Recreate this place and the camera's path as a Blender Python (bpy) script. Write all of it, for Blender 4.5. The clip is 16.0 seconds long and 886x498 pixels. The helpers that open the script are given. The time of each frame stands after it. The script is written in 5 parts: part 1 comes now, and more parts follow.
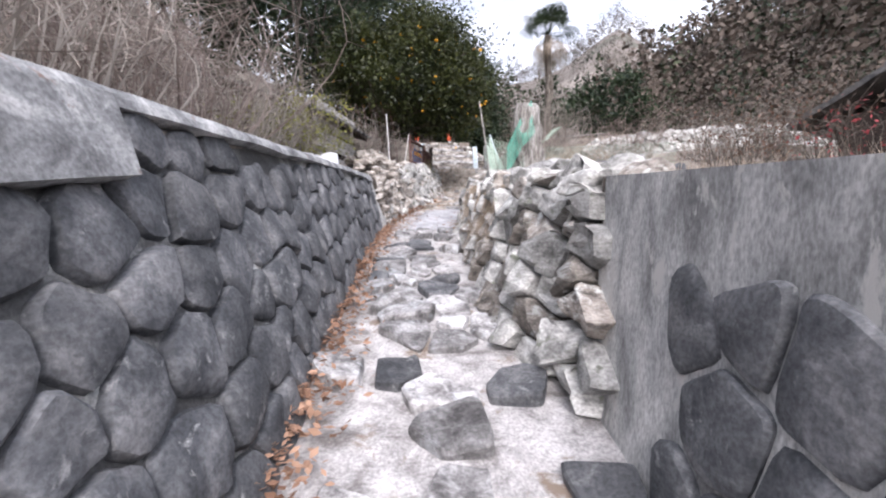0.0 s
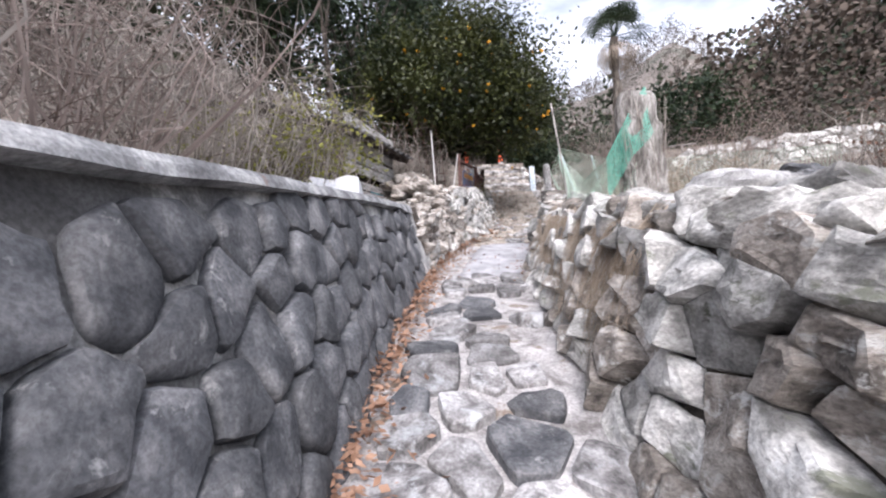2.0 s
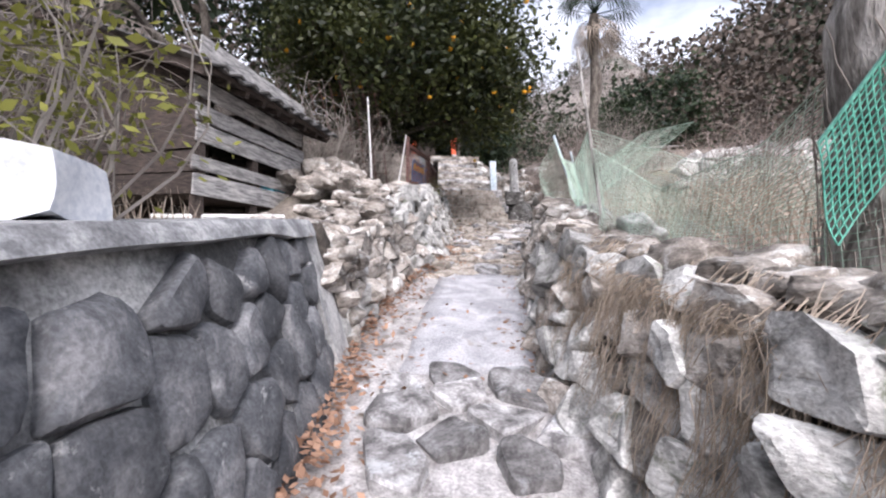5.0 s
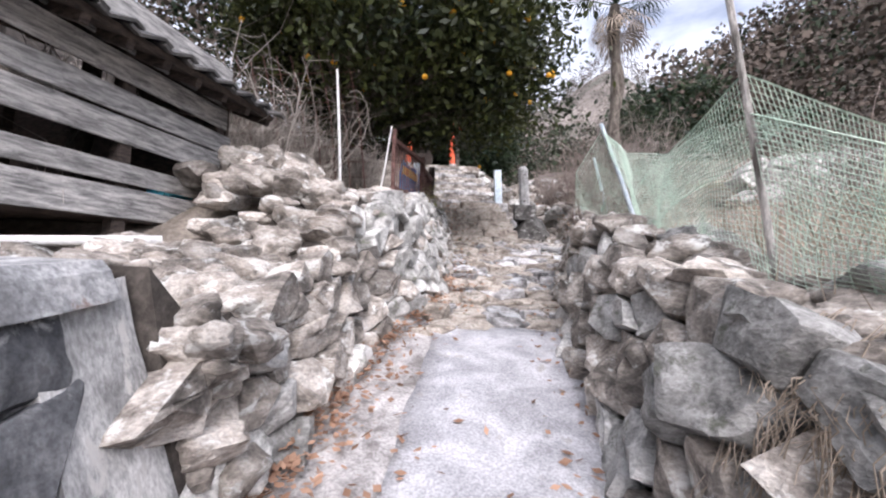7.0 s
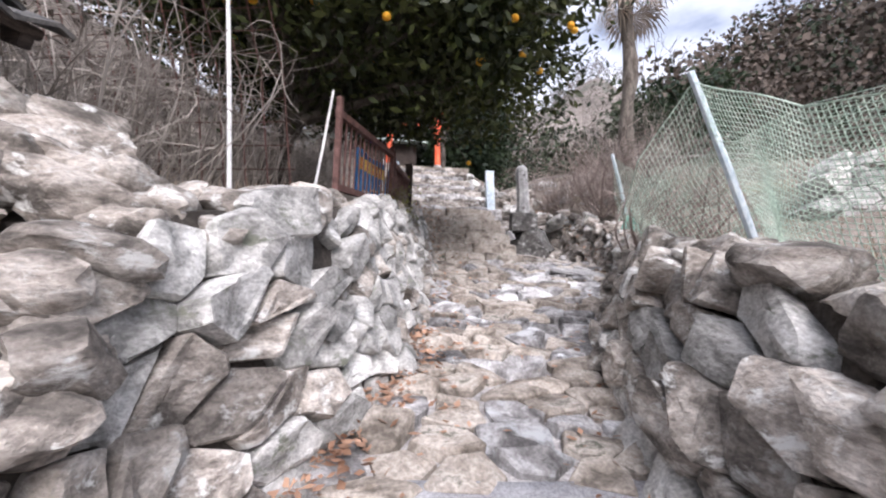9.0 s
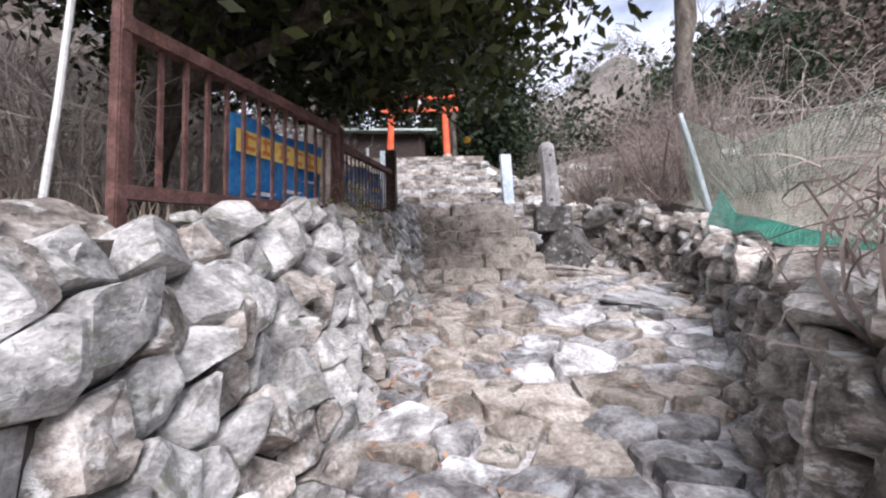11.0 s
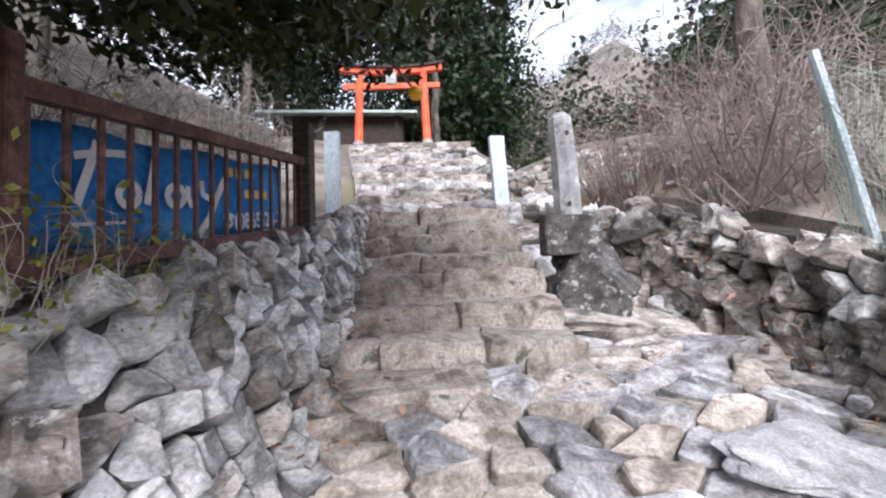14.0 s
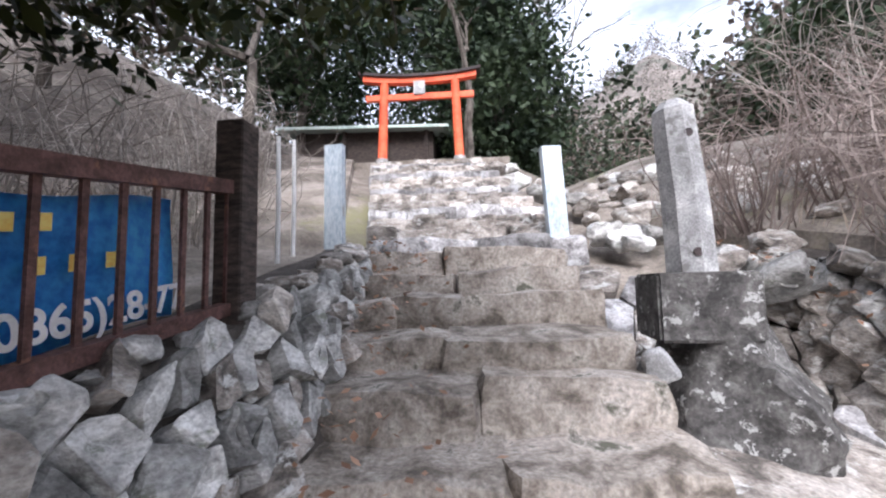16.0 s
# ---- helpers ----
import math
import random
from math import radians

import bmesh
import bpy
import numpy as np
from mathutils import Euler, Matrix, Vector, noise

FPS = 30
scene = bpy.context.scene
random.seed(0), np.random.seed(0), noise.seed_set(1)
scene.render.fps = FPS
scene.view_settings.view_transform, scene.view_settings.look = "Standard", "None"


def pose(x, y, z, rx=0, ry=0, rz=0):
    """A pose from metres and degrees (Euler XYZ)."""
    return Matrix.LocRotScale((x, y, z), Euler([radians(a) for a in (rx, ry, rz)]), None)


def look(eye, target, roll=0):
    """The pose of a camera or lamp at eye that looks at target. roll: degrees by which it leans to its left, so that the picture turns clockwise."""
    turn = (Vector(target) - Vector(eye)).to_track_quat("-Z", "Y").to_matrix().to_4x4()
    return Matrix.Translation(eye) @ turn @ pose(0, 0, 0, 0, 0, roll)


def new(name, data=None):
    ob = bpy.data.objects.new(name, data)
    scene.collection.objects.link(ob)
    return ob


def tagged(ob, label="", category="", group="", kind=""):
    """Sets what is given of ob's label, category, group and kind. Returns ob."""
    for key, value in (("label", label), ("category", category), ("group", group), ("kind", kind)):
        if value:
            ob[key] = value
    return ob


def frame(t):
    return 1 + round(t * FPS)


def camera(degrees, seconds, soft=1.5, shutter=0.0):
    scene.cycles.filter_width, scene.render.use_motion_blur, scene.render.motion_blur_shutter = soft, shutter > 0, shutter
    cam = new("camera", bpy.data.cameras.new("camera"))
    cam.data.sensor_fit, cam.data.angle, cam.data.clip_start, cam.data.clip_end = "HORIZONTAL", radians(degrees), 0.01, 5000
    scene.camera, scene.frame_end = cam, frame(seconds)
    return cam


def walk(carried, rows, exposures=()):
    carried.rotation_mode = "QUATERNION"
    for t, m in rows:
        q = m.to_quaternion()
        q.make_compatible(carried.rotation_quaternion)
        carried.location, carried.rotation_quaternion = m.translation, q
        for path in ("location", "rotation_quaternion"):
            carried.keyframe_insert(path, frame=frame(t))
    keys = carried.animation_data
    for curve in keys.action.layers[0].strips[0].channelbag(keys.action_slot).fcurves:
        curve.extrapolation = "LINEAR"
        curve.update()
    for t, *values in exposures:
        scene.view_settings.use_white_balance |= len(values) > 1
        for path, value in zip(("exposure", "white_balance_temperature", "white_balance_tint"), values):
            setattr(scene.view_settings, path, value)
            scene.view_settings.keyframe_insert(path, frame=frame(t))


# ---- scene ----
cam = camera(93.6, 16.0, 2.2)
METRES, EYE, TILT, LEAN, TURN = 15.0, 1.4, 0.0, 0.0, 0.0
ROWS = [
    (0.0, 0.0, 0.0, 0.0, 0.0, 0.0, 0.0),
    (0.5, -0.0036, 0.0344, 0.0085, 4.87, 0.53, 0.87),
    (1.0, -0.0083, 0.0668, 0.0176, 1.95, -0.0, -1.2),
    (1.5, -0.0103, 0.1007, 0.0228, 4.56, 3.12, -1.03),
    (2.0, -0.014, 0.1378, 0.0279, 6.74, 3.29, 0.71),
    (2.5, -0.0136, 0.1705, 0.0343, 4.65, 1.64, 0.65),
    (3.0, -0.0136, 0.205, 0.0461, 6.74, 5.96, -3.29),
    (3.5, -0.0182, 0.2375, 0.0558, 3.63, 3.32, 0.27),
    (6.0, -0.0345, 0.3968, 0.0844, -3.0, 2.25, -2.32),
    (6.5, -0.0319, 0.427, 0.0901, -2.06, 3.96, -1.81),
    (7.0, -0.0302, 0.4608, 0.0942, -1.79, 4.11, -1.59),
    (7.5, -0.0281, 0.4936, 0.1021, -1.65, 3.14, 1.28),
    (8.0, -0.0238, 0.5251, 0.1067, -1.35, 3.23, -1.22),
    (8.5, -0.0218, 0.5572, 0.1133, -2.48, 3.15, -1.5),
    (9.0, -0.0174, 0.5875, 0.1194, -3.53, 4.87, -1.69),
    (9.5, -0.0094, 0.6239, 0.126, -0.56, 4.7, 0.41),
    (12.0, 0.0229, 0.772, 0.1628, 0.47, 2.14, 1.3),
    (12.5, 0.0248, 0.7931, 0.168, -5.15, 1.12, -0.28),
    (13.0, 0.0314, 0.8146, 0.1743, -1.46, 1.53, -2.29),
    (13.5, 0.0358, 0.8418, 0.1781, 0.01, 2.37, -0.45),
    (14.0, 0.0376, 0.8675, 0.1858, -0.54, 2.55, 1.71),
    (14.5, 0.0407, 0.8905, 0.1948, 4.47, 1.83, 1.29),
    (15.0, 0.0409, 0.9183, 0.1989, 4.38, 2.17, -0.45),
    (15.5, 0.04, 0.943, 0.2048, 4.18, 2.6, -0.11),
    (16.0, 0.0384, 0.9662, 0.2126, 4.11, 5.04, 1.29),
]
walk(cam, [(t, pose(0, 0, EYE, TILT, LEAN, TURN) @ pose(METRES * x, METRES * y, METRES * z, 90 + pitch, roll, yaw)) for t, x, y, z, yaw, pitch, roll in ROWS],
     [(0.0, 1.1, 6150, 17), (9.0, 1.05, 6150, 18), (13.0, 1.2, 6000, 17), (16.0, 1.45, 5950, 16)])

# ---- light ----
world = bpy.data.worlds.new("sky")
scene.world = world
world.use_nodes = True
wn = world.node_tree.nodes
sky = wn.new("ShaderNodeTexSky")
sky.sky_type = 'NISHITA'
sky.sun_disc = False
sky.sun_elevation = radians(39)
sky.sun_rotation = radians(174)
sky.air_density, sky.dust_density, sky.ozone_density = 1.0, 5.0, 1.0
haze = wn.new("ShaderNodeHueSaturation")
haze.inputs["Saturation"].default_value, haze.inputs["Value"].default_value = 0.55, 1.0
world.node_tree.links.new(sky.outputs[0], haze.inputs["Color"])
wc = wn.new("ShaderNodeTexCoord")
wm = wn.new("ShaderNodeMapping")
wm.inputs["Scale"].default_value = (1.0, 1.0, 2.6)
world.node_tree.links.new(wc.outputs["Generated"], wm.inputs[0])
wnoise = wn.new("ShaderNodeTexNoise")
wnoise.inputs["Scale"].default_value, wnoise.inputs["Detail"].default_value, wnoise.inputs["Roughness"].default_value = 2.4, 6, 0.55
world.node_tree.links.new(wm.outputs[0], wnoise.inputs["Vector"])
wramp = wn.new("ShaderNodeValToRGB")
wramp.color_ramp.elements[0].position, wramp.color_ramp.elements[1].position = 0.36, 0.62
world.node_tree.links.new(wnoise.outputs["Fac"], wramp.inputs[0])
wmix = wn.new("ShaderNodeMix")
wmix.data_type = 'RGBA'
world.node_tree.links.new(wramp.outputs[0], wmix.inputs[0])
world.node_tree.links.new(haze.outputs[0], wmix.inputs[6])
wmix.inputs[7].default_value = (5.6, 5.8, 6.1, 1)
world.node_tree.links.new(wmix.outputs[2], wn["Background"].inputs[0])
wn["Background"].inputs[1].default_value = 0.15
sun = new("sun", bpy.data.lights.new("sun", 'SUN'))
sun.data.energy, sun.data.angle, sun.data.color = 1.1, radians(28), (1.0, 0.97, 0.93)
sun.matrix_world = look((3, -27, 22), (0, 0, 0))


# ---- materials ----
def ramp(nt, fac, stops):
    n = nt.nodes.new("ShaderNodeValToRGB")
    el = n.color_ramp.elements
    while len(el) < len(stops):
        el.new(0.5)
    for e, (p, c) in zip(el, stops):
        e.position, e.color = 0.5 + (p - 0.5) * 0.62, (*c, 1)
    nt.links.new(fac, n.inputs[0])
    return n.outputs[0]


def noise_tex(nt, coord, scale, detail=6, rough=0.6, distort=0.0):
    n = nt.nodes.new("ShaderNodeTexNoise")
    n.inputs["Scale"].default_value, n.inputs["Detail"].default_value = scale, detail
    n.inputs["Roughness"].default_value, n.inputs["Distortion"].default_value = rough, distort
    nt.links.new(coord, n.inputs["Vector"])
    return n.outputs["Fac"]


def mix(nt, fac, a, b, mode='MIX'):
    n = nt.nodes.new("ShaderNodeMix")
    n.data_type, n.blend_type = 'RGBA', mode
    for sock, v in ((n.inputs[0], fac), (n.inputs[6], a), (n.inputs[7], b)):
        if isinstance(v, (int, float)):
            sock.default_value = v
        elif isinstance(v, tuple):
            sock.default_value = (*v, 1)
        else:
            nt.links.new(v, sock)
    return n.outputs[2]


def surface(name, stops, scale=4, fine=40, rough=0.85, bump=0.4, spots=None, vary=0.25, stretch=(1, 1, 1), depth=0.02, metal=0.0, object_space=False):
    """Grain at two scales, lichen or stain spots, and a difference from piece to piece."""
    m = bpy.data.materials.new(name)
    m.use_nodes = True
    nt = m.node_tree
    p = nt.nodes["Principled BSDF"]
    tc = nt.nodes.new("ShaderNodeTexCoord")
    info = nt.nodes.new("ShaderNodeObjectInfo")
    geo = nt.nodes.new("ShaderNodeNewGeometry")
    mp = nt.nodes.new("ShaderNodeMapping")
    mp.inputs["Scale"].default_value = stretch
    nt.links.new(tc.outputs["Object"] if object_space else geo.outputs["Position"], mp.inputs[0])
    co = mp.outputs[0]
    big = noise_tex(nt, co, scale, 6, 0.62, 0.4)
    small = noise_tex(nt, co, fine, 5, 0.65)
    col = ramp(nt, big, stops)
    col = mix(nt, 0.55, col, ramp(nt, small, [(0.3, (0.3, 0.3, 0.3)), (0.7, (0.8, 0.8, 0.8))]), 'OVERLAY')
    if spots:
        c, lo, hi, sc = spots
        mask = ramp(nt, noise_tex(nt, co, sc, 7, 0.7, 0.3), [(lo, (0, 0, 0)), (hi, (1, 1, 1))])
        col = mix(nt, mask, col, c)
    if vary:
        hsv = nt.nodes.new("ShaderNodeHueSaturation")
        mr = nt.nodes.new("ShaderNodeMapRange")
        mr.inputs[3].default_value, mr.inputs[4].default_value = 1 - vary, 1 + vary
        nt.links.new(info.outputs["Random"], mr.inputs[0])
        nt.links.new(mr.outputs[0], hsv.inputs["Value"])
        nt.links.new(col, hsv.inputs["Color"])
        col = hsv.outputs[0]
    nt.links.new(col, p.inputs["Base Color"])
    p.inputs["Roughness"].default_value, p.inputs["Metallic"].default_value = rough, metal
    p.inputs["Specular IOR Level"].default_value = 0.35
    if bump:
        b = nt.nodes.new("ShaderNodeBump")
        b.inputs["Strength"].default_value, b.inputs["Distance"].default_value = bump, depth
        add = nt.nodes.new("ShaderNodeMath")
        add.operation = 'MULTIPLY_ADD'
        add.inputs[1].default_value = 0.35
        nt.links.new(small, add.inputs[0])
        nt.links.new(big, add.inputs[2])
        nt.links.new(add.outputs[0], b.inputs["Height"])
        nt.links.new(b.outputs[0], p.inputs["Normal"])
    return m


def leafy(name, dark, light, rough=0.5, vary_scale=2.0, through_light=0.25):
    m = bpy.data.materials.new(name)
    m.use_nodes = True
    nt = m.node_tree
    p = nt.nodes["Principled BSDF"]
    geo = nt.nodes.new("ShaderNodeNewGeometry")
    isl = ramp(nt, geo.outputs["Random Per Island"], [(0.0, dark), (1.0, light)])
    big = noise_tex(nt, geo.outputs["Position"], vary_scale, 3)
    col = mix(nt, 0.5, isl, ramp(nt, big, [(0.35, dark), (0.65, light)]))
    nt.links.new(col, p.inputs["Base Color"])
    p.inputs["Roughness"].default_value = rough
    p.inputs["Specular IOR Level"].default_value = 0.3
    tr = nt.nodes.new("ShaderNodeBsdfTranslucent")
    nt.links.new(col, tr.inputs[0])
    ms = nt.nodes.new("ShaderNodeMixShader")
    ms.inputs[0].default_value = through_light
    nt.links.new(p.outputs[0], ms.inputs[1])
    nt.links.new(tr.outputs[0], ms.inputs[2])
    nt.links.new(ms.outputs[0], nt.nodes["Material Output"].inputs[0])
    return m


MASON = surface("dark_wall_stone", [(0.3, (0.055, 0.058, 0.064)), (0.52, (0.105, 0.108, 0.115)), (0.75, (0.19, 0.19, 0.195))], 5, 55, 0.85, 0.55, ((0.33, 0.33, 0.33), 0.66, 0.82, 9), 0.22)
MORTAR = surface("mortar", [(0.3, (0.08, 0.08, 0.08)), (0.52, (0.15, 0.15, 0.15)), (0.72, (0.62, 0.62, 0.6))], 1.6, 60, 0.95, 0.6)
CONCRETE = surface("old_concrete", [(0.25, (0.19, 0.19, 0.19)), (0.5, (0.36, 0.36, 0.355)), (0.75, (0.54, 0.535, 0.52))], 3.2, 50, 0.9, 0.4, ((0.5, 0.49, 0.47), 0.62, 0.7, 4), 0, (1.6, 1.6, 0.7))
CAP = surface("cap_concrete", [(0.25, (0.12, 0.12, 0.125)), (0.5, (0.25, 0.255, 0.26)), (0.75, (0.5, 0.5, 0.5))], 4.5, 60, 0.9, 0.6, ((0.2, 0.11, 0.08), 0.70, 0.80, 3.2), 0)
DRY = surface("dry_stone", [(0.28, (0.1, 0.09, 0.08)), (0.5, (0.28, 0.25, 0.222)), (0.72, (0.46, 0.43, 0.395))], 5, 45, 0.92, 0.9, ((0.6, 0.6, 0.58), 0.58, 0.72, 7), 0.42, (1, 1, 1.8), 0.03)
DRY_PALE = surface("pale_dry_stone", [(0.28, (0.19, 0.188, 0.18)), (0.5, (0.4, 0.395, 0.38)), (0.72, (0.6, 0.595, 0.575))], 5, 45, 0.92, 0.9, ((0.2, 0.21, 0.17), 0.62, 0.75, 6), 0.4, (1, 1, 1.6), 0.03)
FLAG = surface("path_stone", [(0.28, (0.11, 0.105, 0.105)), (0.5, (0.28, 0.272, 0.27)), (0.74, (0.5, 0.495, 0.5))], 6, 50, 0.8, 0.8, ((0.58, 0.6, 0.62), 0.58, 0.74, 4), 0.45)
STEP = surface("step_stone", [(0.28, (0.14, 0.12, 0.1)), (0.5, (0.34, 0.302, 0.262)), (0.74, (0.52, 0.48, 0.435))], 5, 45, 0.9, 0.8, ((0.13, 0.13, 0.1), 0.64, 0.76, 5), 0.2)
PLINTH = surface("dark_lichen_stone", [(0.3, (0.05, 0.048, 0.046)), (0.6, (0.12, 0.115, 0.11)), (0.8, (0.2, 0.2, 0.19))], 8, 50, 0.9, 0.8, ((0.42, 0.42, 0.41), 0.63, 0.68, 14), 0)
GRANITE = surface("grey_granite", [(0.3, (0.26, 0.26, 0.26)), (0.6, (0.4, 0.4, 0.4)), (0.8, (0.55, 0.55, 0.54))], 7, 90, 0.85, 0.4, ((0.2, 0.2, 0.19), 0.62, 0.72, 9), 0)
SLAB = surface("poured_path", [(0.3, (0.3, 0.3, 0.315)), (0.5, (0.4, 0.4, 0.42)), (0.7, (0.5, 0.5, 0.52))], 3, 70, 0.9, 0.5, ((0.35, 0.33, 0.31), 0.66, 0.78, 6), 0)
EARTH = surface("ground_earth", [(0.25, (0.09, 0.075, 0.06)), (0.5, (0.19, 0.165, 0.14)), (0.75, (0.31, 0.275, 0.24))], 1.3, 30, 0.95, 0.8, ((0.2, 0.19, 0.11), 0.6, 0.75, 0.35), 0)
GRIT = surface("pale_grit", [(0.25, (0.2, 0.187, 0.18)), (0.5, (0.4, 0.385, 0.38)), (0.75, (0.58, 0.565, 0.56))], 5, 60, 0.95, 0.9, ((0.24, 0.19, 0.15), 0.6, 0.72, 2.5), 0)
HILLSIDE = surface("hillside_litter", [(0.25, (0.06, 0.05, 0.042)), (0.5, (0.12, 0.1, 0.085)), (0.75, (0.2, 0.175, 0.15))], 0.5, 6, 0.95, 0.8, ((0.08, 0.085, 0.05), 0.6, 0.75, 0.2), 0)
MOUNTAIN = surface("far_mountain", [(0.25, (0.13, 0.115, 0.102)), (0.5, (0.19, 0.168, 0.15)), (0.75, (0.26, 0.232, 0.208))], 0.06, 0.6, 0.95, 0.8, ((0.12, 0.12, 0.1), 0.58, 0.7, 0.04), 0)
# near-black core colour: paints the shadow seen in gaps between dry stones
GAPSHADE = surface("dark_gap_shade", [(0.3, (0.035, 0.03, 0.026)), (0.7, (0.09, 0.078, 0.068))], 6, 40, 0.95, 0.8)
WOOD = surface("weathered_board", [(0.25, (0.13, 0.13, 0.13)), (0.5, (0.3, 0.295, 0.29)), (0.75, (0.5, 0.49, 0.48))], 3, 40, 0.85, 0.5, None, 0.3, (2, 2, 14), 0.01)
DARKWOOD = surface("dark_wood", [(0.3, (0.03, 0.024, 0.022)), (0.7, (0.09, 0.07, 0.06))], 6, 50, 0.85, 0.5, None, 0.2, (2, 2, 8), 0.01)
BARK = surface("bark", [(0.3, (0.06, 0.05, 0.042)), (0.7, (0.17, 0.15, 0.13))], 8, 50, 0.95, 1.0, None, 0.1, (1, 1, 0.4), 0.03)
PALEBARK = surface("grey_peeling_bark", [(0.3, (0.12, 0.11, 0.1)), (0.5, (0.3, 0.285, 0.265)), (0.7, (0.5, 0.48, 0.46))], 9, 45, 0.95, 1.0, None, 0.1, (1.6, 1.6, 0.35), 0.04)
TWIG = leafy("dry_twigs", (0.14, 0.12, 0.105), (0.46, 0.42, 0.38), 0.9, 1.5, 0.0)
STRAW = leafy("dry_straw", (0.25, 0.2, 0.15), (0.55, 0.47, 0.39), 0.9, 2, 0.1)
PINKSTRAW = leafy("dead_vines", (0.16, 0.125, 0.11), (0.4, 0.335, 0.305), 0.9, 2, 0.1)
CITRUS = leafy("citrus_leaves", (0.01, 0.018, 0.007), (0.065, 0.075, 0.02), 0.45, 0.8, 0.12)
EVERGREEN = leafy("evergreen_leaves", (0.012, 0.024, 0.014), (0.05, 0.075, 0.035), 0.6, 0.6, 0.15)
LIMELEAF = leafy("yellow_green_leaves", (0.12, 0.13, 0.025), (0.34, 0.34, 0.08), 0.6, 2, 0.3)
RUSTLEAF = leafy("russet_leaves", (0.1, 0.055, 0.04), (0.22, 0.13, 0.095), 0.7, 1.5, 0.2)
REDLEAF = leafy("red_blossom", (0.25, 0.04, 0.05), (0.45, 0.09, 0.1), 0.6, 2, 0.2)
FALLEN = leafy("fallen_leaves", (0.2, 0.11, 0.07), (0.52, 0.33, 0.23), 0.85, 3, 0.1)
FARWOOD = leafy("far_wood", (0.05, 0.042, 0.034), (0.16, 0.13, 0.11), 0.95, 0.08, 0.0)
# FARWOOD made paler: distance haze is put into the leaf colour
FARHAZED = leafy("far_hazed_wood", (0.1, 0.09, 0.08), (0.2, 0.18, 0.16), 0.95, 0.05, 0.0)
FARGREEN = leafy("far_green", (0.02, 0.03, 0.02), (0.07, 0.085, 0.05), 0.95, 0.08, 0.0)
ORANGE = surface("citrus_peel", [(0.3, (0.85, 0.36, 0.02)), (0.7, (0.95, 0.5, 0.04))], 20, 120, 0.45, 0.3, None, 0.1, (1, 1, 1), 0.003)
VERMILION = surface("vermilion_paint", [(0.3, (0.72, 0.1, 0.04)), (0.7, (0.85, 0.16, 0.07))], 3, 40, 0.6, 0.15, ((0.35, 0.07, 0.04), 0.68, 0.8, 5), 0)
BLACKPAINT = surface("dark_paint", [(0.3, (0.03, 0.025, 0.025)), (0.7, (0.07, 0.05, 0.05))], 5, 50, 0.7, 0.2, None, 0)
RUSTSTEEL = surface("brown_rusty_paint", [(0.3, (0.07, 0.035, 0.03)), (0.7, (0.16, 0.085, 0.075))], 10, 70, 0.7, 0.3, ((0.24, 0.12, 0.08), 0.64, 0.75, 12), 0)
ZINC = surface("galvanised_steel", [(0.3, (0.42, 0.5, 0.56)), (0.7, (0.58, 0.66, 0.72))], 4, 40, 0.5, 0.1, ((0.35, 0.36, 0.36), 0.66, 0.75, 6), 0, (1, 1, 0.4), 0.005, 0.3)
PIPE = surface("white_pipe", [(0.3, (0.6, 0.6, 0.6)), (0.7, (0.75, 0.75, 0.74))], 6, 50, 0.6, 0.1, None, 0)
BLUE = surface("blue_banner", [(0.3, (0.04, 0.25, 0.66)), (0.7, (0.09, 0.4, 0.82))], 2.5, 30, 0.5, 0.15, ((0.25, 0.4, 0.75), 0.66, 0.8, 2), 0)
bt = BLUE.node_tree
bt_glow = bt.nodes.new("ShaderNodeBsdfTranslucent")
bt_mix = bt.nodes.new("ShaderNodeMixShader")
bt_mix.inputs[0].default_value = 0.4
bt.links.new(bt.nodes["Principled BSDF"].inputs["Base Color"].links[0].from_socket, bt_glow.inputs[0])
bt.links.new(bt.nodes["Principled BSDF"].outputs[0], bt_mix.inputs[1])
bt.links.new(bt_glow.outputs[0], bt_mix.inputs[2])
bt.links.new(bt_mix.outputs[0], bt.nodes["Material Output"].inputs[0])
YELLOW = surface("banner_yellow", [(0.3, (0.8, 0.55, 0.12)), (0.7, (0.9, 0.68, 0.2))], 4, 40, 0.5, 0, None, 0)
REDINK = surface("banner_red", [(0.3, (0.6, 0.2, 0.06)), (0.7, (0.7, 0.28, 0.1))], 4, 40, 0.5, 0, None, 0)
WHITEINK = surface("banner_white", [(0.3, (0.7, 0.72, 0.75)), (0.7, (0.82, 0.83, 0.84))], 4, 40, 0.5, 0, None, 0)
NET = surface("green_net", [(0.3, (0.1, 0.36, 0.28)), (0.7, (0.2, 0.5, 0.4))], 3, 40, 0.6, 0, None, 0)
NETPALE = surface("faded_net", [(0.3, (0.3, 0.42, 0.34)), (0.7, (0.45, 0.55, 0.46))], 3, 40, 0.7, 0, None, 0)
TILE = surface("roof_tile", [(0.3, (0.05, 0.05, 0.052)), (0.7, (0.14, 0.135, 0.13))], 6, 50, 0.7, 0.4, None, 0.3)
TEALROOF = surface("pale_green_roof", [(0.3, (0.4, 0.5, 0.47)), (0.7, (0.55, 0.64, 0.6))], 3, 40, 0.6, 0.1, None, 0)
PLASTIC = surface("white_tarp", [(0.3, (0.6, 0.63, 0.68)), (0.7, (0.8, 0.82, 0.84))], 3, 40, 0.5, 0.2, None, 0)
CYAN = surface("blue_sheet", [(0.3, (0.05, 0.4, 0.55)), (0.7, (0.1, 0.55, 0.7))], 3, 40, 0.5, 0.2, None, 0)


